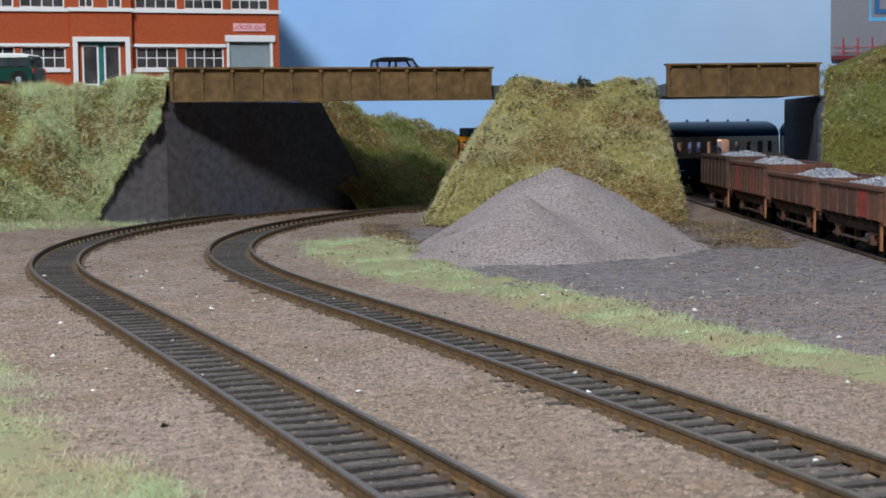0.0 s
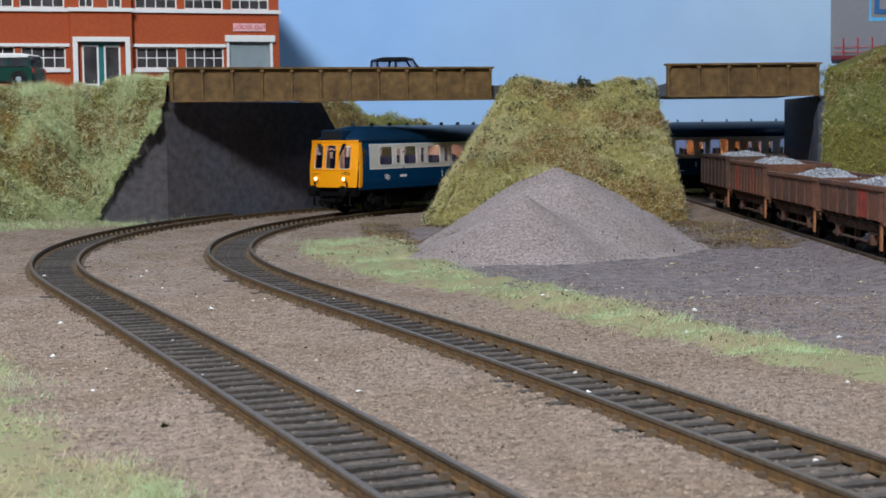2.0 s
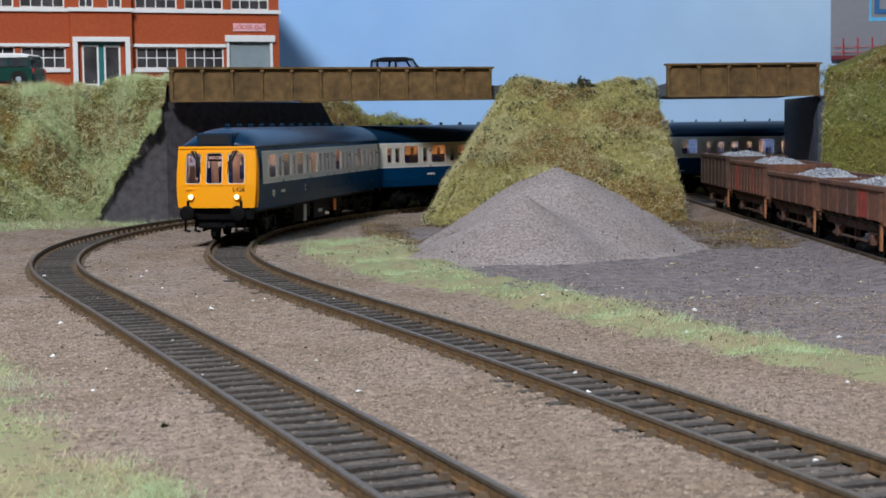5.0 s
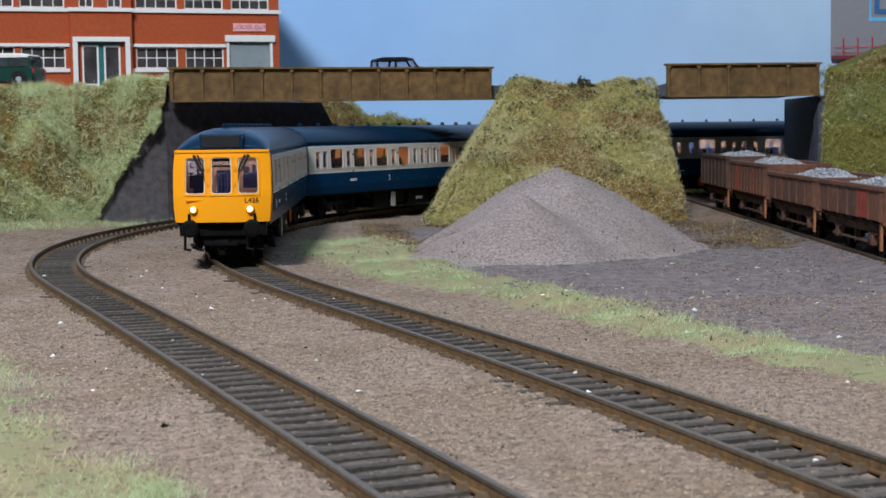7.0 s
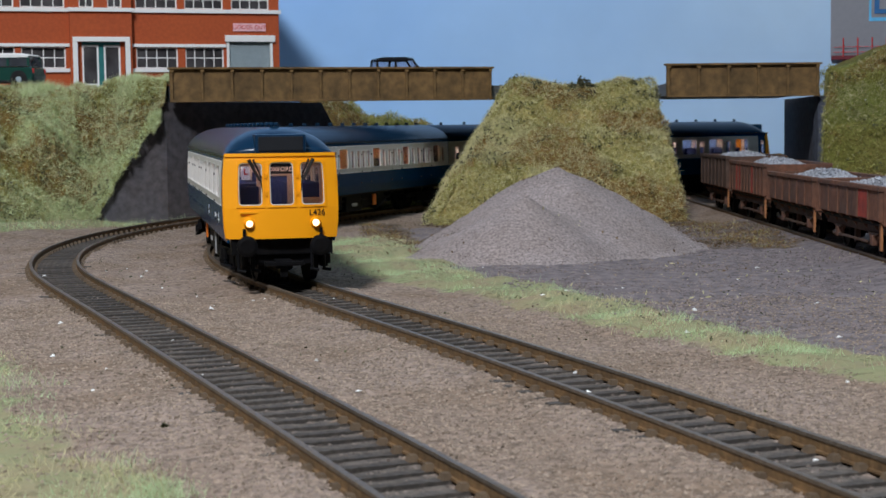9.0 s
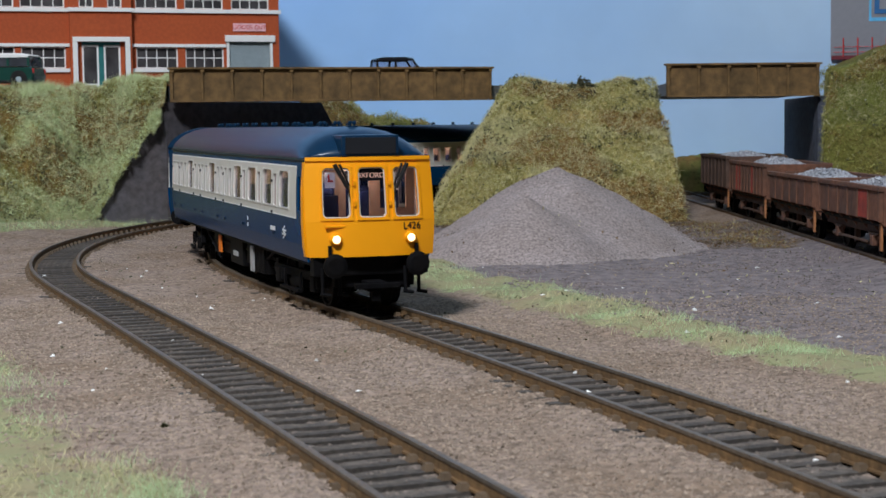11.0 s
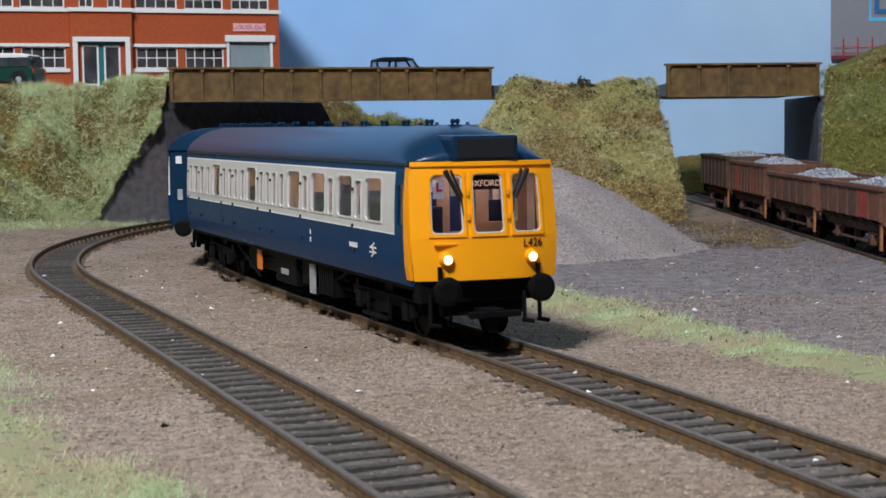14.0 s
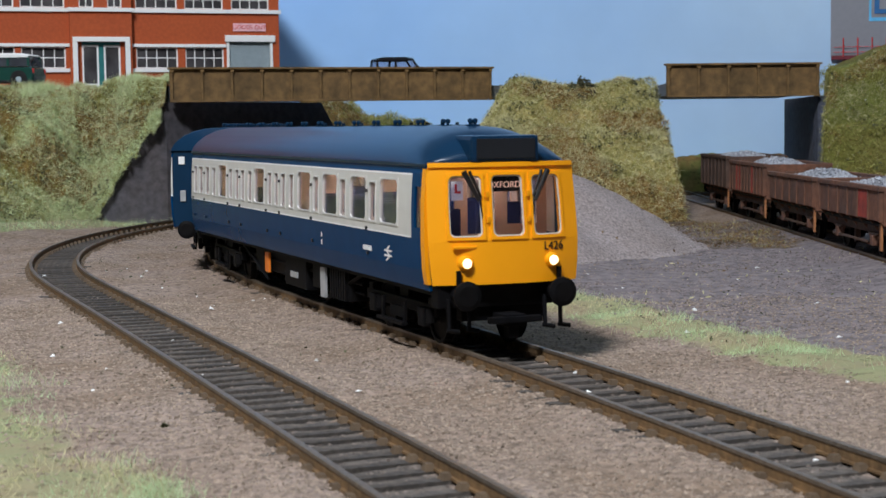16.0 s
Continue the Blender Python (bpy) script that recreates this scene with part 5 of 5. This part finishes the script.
def blades(name, pts, length, width, material, label, rnd, lean=0.55, normals=None):
    """Upright slivers at the given places."""
    n = len(pts)
    if not n:
        return
    ang, l = rnd.uniform(0, 2 * math.pi, n), length * rnd.uniform(0.5, 1.25, n)
    tilt = np.stack([np.cos(ang), np.sin(ang)], 1) * (lean * rnd.uniform(0.1, 1, n))[:, None]
    up = np.concatenate([tilt, np.ones((n, 1))], 1)
    if normals is not None:
        up = up * 0.6 + normals * 0.9
    up /= np.linalg.norm(up, axis=1)[:, None]
    side = np.stack([-np.sin(ang * 1.7), np.cos(ang * 1.7), np.zeros(n)], 1) * width
    p = np.asarray(pts)
    tip = p + up * l[:, None]
    v = np.stack([p - side, p + side, tip], 1).reshape(-1, 3) * MM
    me = bpy.data.meshes.new(name)
    me.from_pydata(v.tolist(), [], np.arange(3 * n).reshape(-1, 3).tolist())
    me.materials.append(material)
    return tagged(new(name, me), label, "grass", "", "stuff")


def place(rnd, count, x0, x1, y0, y1, weight, height):
    x, y = rnd.uniform(x0, x1, count), rnd.uniform(y0, y1, count)
    keep = rnd.uniform(0, 1, count) < weight(x, y)
    x, y = x[keep], y[keep]
    return np.stack([x, y, height(x, y)], 1)


def slope(height, p):
    e = 1.5
    gx = (height(p[:, 0] + e, p[:, 1]) - height(p[:, 0] - e, p[:, 1])) / (2 * e)
    gy = (height(p[:, 0], p[:, 1] + e) - height(p[:, 0], p[:, 1] - e)) / (2 * e)
    nn = np.stack([-gx, -gy, np.ones(len(p))], 1)
    return nn / np.linalg.norm(nn, axis=1)[:, None]


rng = np.random.RandomState(11)
patch = lambda x, y, k=0.0: smooth01(0.42 + 3.2 * fbm(x + k, y, 24))
for mt, count, ln, k, lb in ((BLADE_PALE, 300000, 2.6, 0, "pale green static grass along the track"), (BLADE_STRAW, 130000, 2.6, 55, "straw-coloured static grass along the track")):
    blades("verge_grass", place(rng, count, -85, 200, 215, 725, lambda x, y: verge(x, y) ** 2 * (0.04 + 0.96 * patch(x, y, k)) * (0.12 + 0.88 * patch(x * 2.2, y * 2.2, k + 9)) * (LINE_B.distance(x, y) > 17), ground_height), ln, 0.055, mt, lb, rng, 1.5)
    blades("lineside_grass", place(rng, count, -240, -25, 190, 470, lambda x, y: near_grass(x, y) * patch(x, y, k) * (0.2 + 0.8 * patch(x * 2, y * 2, k + 30)), ground_height), ln * 0.9, 0.055, mt, lb, rng, 1.4)


blades("bank_foot_grass", place(rng, 26000, -340, -105, 680, 925, lambda x, y: foot_grass(x, y) ** 2 * (0.2 + 0.8 * patch(x, y)), ground_height), 4.0, 0.12, BLADE_PALE, "pale grass at the foot of the bank", rng, 1.5)
blades("bank_foot_grass", place(rng, 16000, -340, -105, 680, 925, lambda x, y: foot_grass(x, y) ** 2 * (0.2 + 0.8 * patch(x, y, 80)), ground_height), 4.0, 0.12, BLADE_STRAW, "straw grass at the foot of the bank", rng, 1.5)


def flakes(name, pts, size, material, label, rnd, lift, normals, slim=0.8, category="scatter"):
    """Small leaves and fibres that lie every way round."""
    n = len(pts)
    a, b = rnd.normal(size=(n, 3)), rnd.normal(size=(n, 3))
    a = a / np.linalg.norm(a, axis=1)[:, None] + normals * 0.35
    a /= np.linalg.norm(a, axis=1)[:, None]
    b = np.cross(a, b)
    b /= np.linalg.norm(b, axis=1)[:, None]
    l = (size * rnd.uniform(0.5, 1.4, n))[:, None]
    p = np.asarray(pts) + normals * (lift * rnd.uniform(-0.2, 1, n))[:, None]
    v = np.stack([p - b * l * slim * 0.5, p + a * l * 0.5, p + b * l * slim * 0.5, p - a * l * 0.5], 1).reshape(-1, 3) * MM
    me = bpy.data.meshes.new(name)
    me.from_pydata(v.tolist(), [], np.arange(4 * n).reshape(-1, 4).tolist())
    me.materials.append(material)
    return tagged(new(name, me), label, category, "", "stuff")


def clump(p):
    """How far tufts of scatter stand off a bank, at places on it."""
    return (8.5 * np.clip(fbm(p[:, 0] + 13, p[:, 1] + p[:, 2], 17, 3), 0, 1))[:, None]


def cover(name, xr, yr, height, total, label, seed, fibre, keep=lambda x, y: np.ones_like(x), dark=1.0):
    """Fibres and crumbs in the same broad patches as the bank's own colours."""
    def pale(x, y):
        g, b = bank_zones(x, y, height(x, y), seed)
        return keep(x, y) * (0.05 + g * (1 - 0.8 * b))

    def brown(x, y):
        return keep(x, y) * (0.03 + bank_zones(x, y, height(x, y), seed)[1])

    def olive(x, y):
        g, b = bank_zones(x, y, height(x, y), seed)
        return keep(x, y) * (0.08 + (1 - g) * (1 - 0.7 * b))

    def sprigs(x, y):
        return keep(x, y) * smooth01(-0.45 + 4.5 * fbm(x + 9, y + height(x, y), 13, 3))
    for mt, share_, zone, ln, slim in ((fibre, 2.0, pale, 3.6, 0.055), (BLADE_OLIVE, 1.0 * dark, olive, 2.4, 0.12), (BLADE_STRAW, 0.7, pale, 4.2, 0.05), (BLADE_STRAW, 0.35, brown, 3.4, 0.06),
                                       (BLADE_BROWN, 1.0, brown, 1.8, 0.22), (fibre, 0.5, olive, 3.2, 0.06), (LEAF, 0.26 * dark, sprigs, 1.9, 0.35), (CHIP, 0.006, pale, 0.8, 0.6)):
        pts = place(rng, int(total * share_ * 1.5), *xr, *yr, zone, height)
        nn = slope(height, pts)
        flakes(name, pts + nn * clump(pts), ln, mt, label, rng, 3.2 if mt is LEAF else 1.8 if slim < 0.1 else 1.3, nn, slim)
    # loose long fibres that stand off the surface
    pts = place(rng, int(total * 0.5), *xr, *yr, pale, height)
    nn = slope(height, pts)
    blades(name, pts + nn * clump(pts), 5.0, 0.085, fibre, label, rng, 1.0, nn)


cover("bank_scatter", (-11, 130), (841, 935), mound_height, 42000, "mixed golden green and brown scatter on the embankment", 10, BLADE_GOLD)
cover("bank_scatter", (-330, -190), (690, 936), left_bank_height, 74000, "mixed mint green and brown scatter on the bank", 60, BLADE_MINT, lambda x, y: (left_bank_height(x, y) > -1) * ((left_bank_height(x, y) < 70) | (y < 915) | (x > -226)) * 1.0, 1.7)
cover("bank_scatter", (-196, -154), (881, 930), wing_bank_height, 12000, "pale grass above the wing wall", 60, BLADE_MINT)
cover("bank_scatter", (203, 330), (842, 935), right_bank_height, 30000, "olive green scatter on the bank by the goods line", 130, BLADE_GREEN, lambda x, y: (right_bank_height(x, y) > 2) * 1.0)
cover("bank_scatter", (-90, 110), (990, 1120), far_bank_height, 26000, "brown and green scrub behind the bridge", 200, BLADE_GREEN)
# long pale tufts along the top of the bank, and grass that hangs over the wing wall
tuft = lambda x, y: smooth01(0.1 + 4 * fbm(x, y, 16, 3))
pts = place(rng, 42000, -236, -156, 872, 918, lambda x, y: tuft(x, y) * (np.where(x > -190, wing_bank_height(x, y), left_bank_height(x, y)) > 66), lambda x, y: np.where(x > -190, wing_bank_height(x, y), left_bank_height(x, y)))
blades("bank_top_tuft", pts, 7.0, 0.08, BLADE_MINT, "pale tufts of static grass along the top of the bank", rng, 1.3)
pts = place(rng, 9000, -200, -156, 876.0, 881.0, lambda x, y: 0.25 + tuft(x * 1.6, y), lambda x, y: 3.0 + (x + 196) * 1.40 + 3.5 * tuft(x * 2, y) + (y - 880) * 1.8)
flakes("wing_wall_fringe", pts, 3.8, BLADE_MINT, "pale grass hanging over the edge of the wing wall", rng, 2.0, np.tile(np.array([[0.0, -0.5, 0.8]]), (len(pts), 1)), 0.06, "grass")
flakes("wing_wall_fringe", pts[::2], 2.6, BLADE_OLIVE, "olive scatter hanging over the edge of the wing wall", rng, 1.5, np.tile(np.array([[0.0, -0.5, 0.8]]), (len(pts[::2]), 1)), 0.14, "grass")


def shrub(x, y, z, r, label):
    """A small scraggy bush: a stem, some twigs and many leaves."""
    sh = thing("shrub", pose(x * MM, y * MM, z * MM), label, "shrub")
    stem = part("stem", rod(bmesh.new(), (0, 0, -2), (0, 0, r * 0.6), 0.35, 0.15, 6), BLADE_BROWN, sh)
    tips = []
    for k in range(9):
        d = rng.normal(size=3)
        d[2] = abs(d[2]) + 0.3
        d = d / np.linalg.norm(d) * r * rng.uniform(0.6, 1.2)
        part("twig", rod(bmesh.new(), (0, 0, r * 0.2), tuple(d), 0.18, 0.08, 5), BLADE_BROWN, stem)
        tips.append(d)
    p = np.concatenate([np.array(d)[None] * rng.uniform(0.5, 1.15, (26, 1)) + rng.normal(size=(26, 3)) * r * 0.16 for d in tips])
    f = flakes("leaves", p, 1.5 + 0.06 * r, LEAF, "", rng, 0.1, np.tile(np.array([[0.0, 0.0, 1.0]]), (len(p), 1)), 0.6)
    f.parent = sh
    del f["category"]
    return sh


for x, y, r in ((80, 906, 5.0), (86, 907, 3.6), (75, 905, 2.6), (54, 905, 3.6), (110, 906, 3.4), (121, 903, 4.6), (123, 893, 4.0), (124, 885, 3.2)):
    shrub(x, y, float(mound_height(np.array([x * 1.0]), np.array([y * 1.0]))[0]), r, "small dark scraggy bush on the embankment")


shrub(-50, 278, -4.0, 0.9, "small dark green tuft on the bare ground")
shrub(-99, 985, 72, 13, "dark green bush beside the factory")


def grains(name, pts, size, material, label, rnd, category="gravel"):
    n = len(pts)
    s = size * rnd.uniform(0.5, 1.35, (n, 1, 1))
    base = np.array([(1, 0, 0), (-0.5, 0.87, 0), (-0.5, -0.87, 0), (0, 0, 0.6)])
    v = np.asarray(pts)[:, None, :] + (base[None] + rnd.uniform(-0.35, 0.35, (n, 4, 3))) * s
    f = (np.arange(n)[:, None, None] * 4 + np.array([(0, 1, 3), (1, 2, 3), (2, 0, 3)])[None]).reshape(-1, 3)
    me = bpy.data.meshes.new(name)
    me.from_pydata((v.reshape(-1, 3) * MM).tolist(), [], f.tolist())
    me.materials.append(material)
    return tagged(new(name, me), label, category, "", "stuff")


bare = lambda x, y: (1 - verge(x, y)) * (1 - near_grass(x, y)) * (track_bed(x, y) < 0.1) * (1 - 0.55 * yard(x, y))
pts = np.concatenate([place(rng, 120000, -170, 150, 180, 480, bare, ground_height), place(rng, 30000, -260, 120, 480, 900, bare, ground_height)])
grains("loose_ballast", pts, 0.42, GRAIN, "fine beige ballast grains over the ground", rng)
pts = place(rng, 90000, -190, 190, 180, 700, lambda x, y: track_bed(x, y), ground_height)
grains("track_ballast", pts, 0.42, DARKGRAIN, "dark grey ballast grains between the sleepers", rng)
pts = place(rng, 110000, -55, 180, 550, 790, lambda x, y: (heap_height(x, y) > -2.5) * 1.0, heap_height)
grains("heap_gravel", pts, 0.24, mat("heap_grains", (0.33, 0.28, 0.265), 0.95, island=0.45), "loose grains over the gravel heap", rng)
pts = place(rng, 60000, -50, 215, 560, 870, lambda x, y: np.clip(litter(x, y), 0.03, 1) * smooth01(0.35 + 2.5 * fbm(x, y, 14)) * (np.abs(x - 168) > 12), lambda x, y: np.maximum(ground_height(x, y), heap_height(x, y)))
up = np.tile(np.array([[0.0, 0.0, 1.0]]), (len(pts), 1))
for k, (mt, sz) in enumerate(((DRY, 1.1), (DARKGRAIN, 1.0), (LEAF, 0.9), (DRY, 1.5))):
    q = pts[k::4]
    flakes("ground_litter", q, sz, mt, "dry brown litter round the gravel heap", rng, 0.5, up[k::4], 0.5, "litter")
pts = place(rng, 5000, -260, 215, 200, 830, lambda x, y: smooth01(0.2 + 1.5 * fbm(x, y, 40)), ground_height)
flakes("ground_litter", pts, 1.0, LEAF, "dark crumbs of scatter on the ground", rng, 0.3, np.tile(np.array([[0.0, 0.0, 1.0]]), (len(pts), 1)), 0.6, "litter")
pts = place(rng, 26000, -50, 160, 560, 790, lambda x, y: (heap_height(x, y) > -3) * smooth01(0.9 - (heap_height(x, y) - 2) / 22 + 2.5 * fbm(x, y, 20)), heap_height)
flakes("heap_litter", pts, 0.55, DARKGRAIN, "dark crumbs strewn over the gravel heap", rng, 0.3, slope(heap_height, pts), 0.6, "litter")
# rough dry growth at the foot of the embankment
scrub = lambda x, y: litter(x, y) ** 2 * smooth01(0.2 + 3 * fbm(x + 60, y, 18)) * (np.abs(x - 168) > 14) * (heap_height(x, y) < 0) * (LINE_B.distance(x, y) > 17)
for mt, count in ((DRY, 40000), (BLADE_BROWN, 14000), (BLADE_OLIVE, 8000), (BLADE_STRAW, 4000)):
    blades("dry_scrub", place(rng, count, -60, 190, 640, 870, scrub, ground_height), 2.4, 0.12, mt, "dry brown and olive growth at the foot of the embankment", rng, 2.6)
pts = place(rng, 60000, 20, 215, 400, 830, lambda x, y: yard(x, y) * (heap_height(x, y) < -1.5) * smooth01(0.45 + 2 * fbm(x, y, 25)), ground_height)
grains("yard_grit", pts, 0.45, mat("purple_grey_grit", (0.20, 0.165, 0.16), 0.95, island=0.5), "purple-grey grit on the yard", rng)
pts = place(rng, 900, 40, 215, 420, 830, lambda x, y: yard(x, y) * smooth01(0.2 + 2 * fbm(x, y, 30)), lambda x, y: np.maximum(ground_height(x, y), heap_height(x, y)))
flakes("yard_straw", pts, 2.2, BLADE_STRAW, "straw-coloured chips on the yard", rng, 0.3, np.tile(np.array([[0.0, 0.0, 1.0]]), (len(pts), 1)), 0.25, "litter")
pts = place(rng, 2600, -60, 190, 230, 700, lambda x, y: verge(x, y) * smooth01(-0.5 + 4 * fbm(x + 5, y, 13)), ground_height)
flakes("verge_sprig", pts, 1.5, LEAF, "dark sprigs lying in the verge grass", rng, 1.2, np.tile(np.array([[0.0, 0.0, 1.0]]), (len(pts), 1)), 0.35, "litter")
pts = place(rng, 75, -170, 160, 190, 620, lambda x, y: np.ones_like(x), ground_height)
grains("stone_chips", pts, 0.8, CHIP, "scattered white stone chips on the ballast", rng)

# ---------------------------------------------------------------- tracks


def rail_mesh(line, s0, s1, off, lo, hi, half):
    ss = np.arange(s0, s1 + 0.1, 6.0)
    x, y, h = line.at(ss)
    bm = bmesh.new()
    prev = None
    for a, b, t in zip(x, y, h):
        ring = [bm.verts.new((a + (off + d) * math.cos(t), b + (off + d) * math.sin(t), z)) for d, z in ((-half, lo), (half, lo), (half, hi), (-half, hi))]
        if prev:
            for i in range(4):
                j = (i + 1) % 4
                bm.faces.new((prev[i], prev[j], ring[j], ring[i]))
        else:
            bm.faces.new(ring[::-1])
        prev = ring
    bm.faces.new(prev)
    bmesh.ops.recalc_face_normals(bm, faces=bm.faces)
    return bm


sleeper_mesh = None


def track(name, line, s0, s1, label, buried=False):
    global sleeper_mesh
    t = thing(name, Matrix(), label, "track", "", "structure")
    for off in (-8.6, 8.6):
        r = part("rail", rail_mesh(line, s0, s1, off, -2.5, -0.62, 0.38), RUST, t, "rusty brown rail")
        part("rail_head", rail_mesh(line, s0, s1, off, -0.62, 0.0, 0.55), STEEL, r, "dull steel running surface")
        part("rail_foot", rail_mesh(line, s0, s1, off, -2.62, -2.2, 0.95), RUST, r)
    if buried:
        return t
    s, rnd = s0 + 3, random.Random(5)
    while s < s1 - 3:
        x, y, h = line.at(s)
        m = pose(x * MM, y * MM, rnd.uniform(-0.12, 0.05) * MM, 0, 0, math.degrees(h) + rnd.uniform(-1, 1))
        if sleeper_mesh is None:
            bm = boxes((-13.6, -1.2, -4.6, 13.6, 1.2, -2.65))
            sleeper_mesh = part("sleeper", bm, SLEEPER, t)
            sleeper_mesh.matrix_basis = m
            first = sleeper_mesh
        else:
            share("sleeper", sleeper_mesh, t, m)
        s += 7.1
    # chairs that hold the rails, one mesh a side of each rail
    for off in (-8.6, 8.6):
        bm = bmesh.new()
        s = s0 + 3
        while s < s1 - 3:
            x, y, h = line.at(s)
            for d in (-1.35, 1.35):
                cx, cy = x + (off + d) * math.cos(h), y + (off + d) * math.sin(h)
                rot = Matrix.Rotation(h, 3, "Z")
                q = [Vector((cx, cy, 0)) + rot @ Vector(v) for v in ((-0.95, -1.1, -2.7), (0.95, -1.1, -2.7), (0.95, 1.1, -2.7), (-0.95, 1.1, -2.7), (-0.55, -0.7, -1.6), (0.55, -0.7, -1.6), (0.55, 0.7, -1.6), (-0.55, 0.7, -1.6))]
                v = [bm.verts.new(p) for p in q]
                for f in ((4, 5, 6, 7), (0, 1, 5, 4), (1, 2, 6, 5), (2, 3, 7, 6), (3, 0, 4, 7)):
                    bm.faces.new([v[i] for i in f])
            s += 7.1
        tagged(part("chairs", bm, CHAIR, t, "rusty rail chairs"), kind="stuff")
    return t


track("track_1", LINE_A, -190, 900, "outer model track on dark sleepers in beige ballast")
track("track_2", LINE_B, -190, 1260, "inner model track on dark sleepers in beige ballast")
track("track_3", LINE_C, -120, 560, "goods siding track sunk in dark earth", True)

# ---------------------------------------------------------------- what moves
TRAVEL = [(0.0, 769.5), (0.5, 731.0), (1.0, 693.0), (1.5, 655.5), (2.0, 618.0), (2.5, 581.0), (3.0, 544.5), (3.5, 506.5), (4.0, 468.5), (4.5, 433.0), (5.0, 402.5),
          (5.5, 375.5), (6.0, 350.5), (6.5, 325.5), (7.0, 299.0), (7.5, 273.4), (8.0, 249.0), (8.5, 227.0), (9.0, 207.5), (9.5, 187.0), (10.0, 167.0), (10.5, 148.0), (11.0, 130.0), (11.5, 113.6),
          (12.0, 98.8), (12.5, 85.8), (13.0, 74.4), (13.5, 65.2), (14.0, 57.6), (14.5, 52.1), (15.0, 48.6), (15.5, 47.2), (16.0, 47.0)]


def along(t):
    """Distance of the cab front along the inner track at a time."""
    ts, ss = [r[0] for r in TRAVEL], [r[1] for r in TRAVEL]
    i = min(max(int(t / 0.5 + 1e-6), 0), len(ts) - 2)
    f = (t - ts[i]) / 0.5
    p = [ss[max(i - 1, 0)], ss[i], ss[i + 1], ss[min(i + 2, len(ss) - 1)]]
    return p[1] + 0.5 * f * (p[2] - p[0] + f * (2 * p[0] - 5 * p[1] + 4 * p[2] - p[3] + f * (3 * (p[1] - p[2]) + p[3] - p[0])))


GAP = 11.0


def car_pose(s, reverse, length, bogies):
    """The pose of a car whose leading end is at s: both bogies stand on the track."""
    f, r = bogies if not reverse else (length - bogies[1], length - bogies[0])
    ax, ay, ah = LINE_B.at(s + f)
    bx, by, bh = LINE_B.at(s + r)
    d = Vector((bx - ax, by - ay)).normalized()
    yaw = math.atan2(-d.x, d.y)
    o = Vector((ax, ay)) - d * f
    if reverse:
        o, yaw2 = o + d * length, yaw + math.pi
    else:
        yaw2 = yaw
    return pose(o.x * MM, o.y * MM, 0, 0, 0, math.degrees(yaw2)), yaw, ah, bh


def motions():
    times = [i * 0.1 for i in range(161)]
    for c, start, reverse, length, bog in ((lead, 0.0, False, 239.0, (36.0, 206.0)), (centre, 239.0 + GAP, False, LENGTH, BOGIES), (tail, 239.0 + LENGTH + 2 * GAP, True, LENGTH, BOGIES)):
        rows, turns = [], ([], [])
        for t in times[::2] + ([] if 160 % 2 == 0 else [16.0]):
            m, yaw, ah, bh = car_pose(along(t) + start, reverse, length, bog)
            rows.append((t, m))
            for k, h in enumerate((ah, bh) if not reverse else (bh, ah)):
                turns[k].append((t, pose(0, bog[k] * MM, 0, 0, 0, math.degrees(h - yaw))))
        walk(c, rows)
        bogies = sorted((o for o in c.children if o.name.startswith("bogie")), key=lambda o: o.matrix_basis.translation.y)
        for b, r in zip(bogies, turns):
            walk(b, r)
            for ws in (o for o in b.children if o.name.startswith("wheelset")):
                at = ws.matrix_basis.translation.copy()
                spin = 1 if not reverse else -1
                walk(ws, [(t, Matrix.Translation(at) @ pose(0, 0, 0, math.degrees(spin * (along(0) - along(t)) / 6.1))) for t in times])


motions()
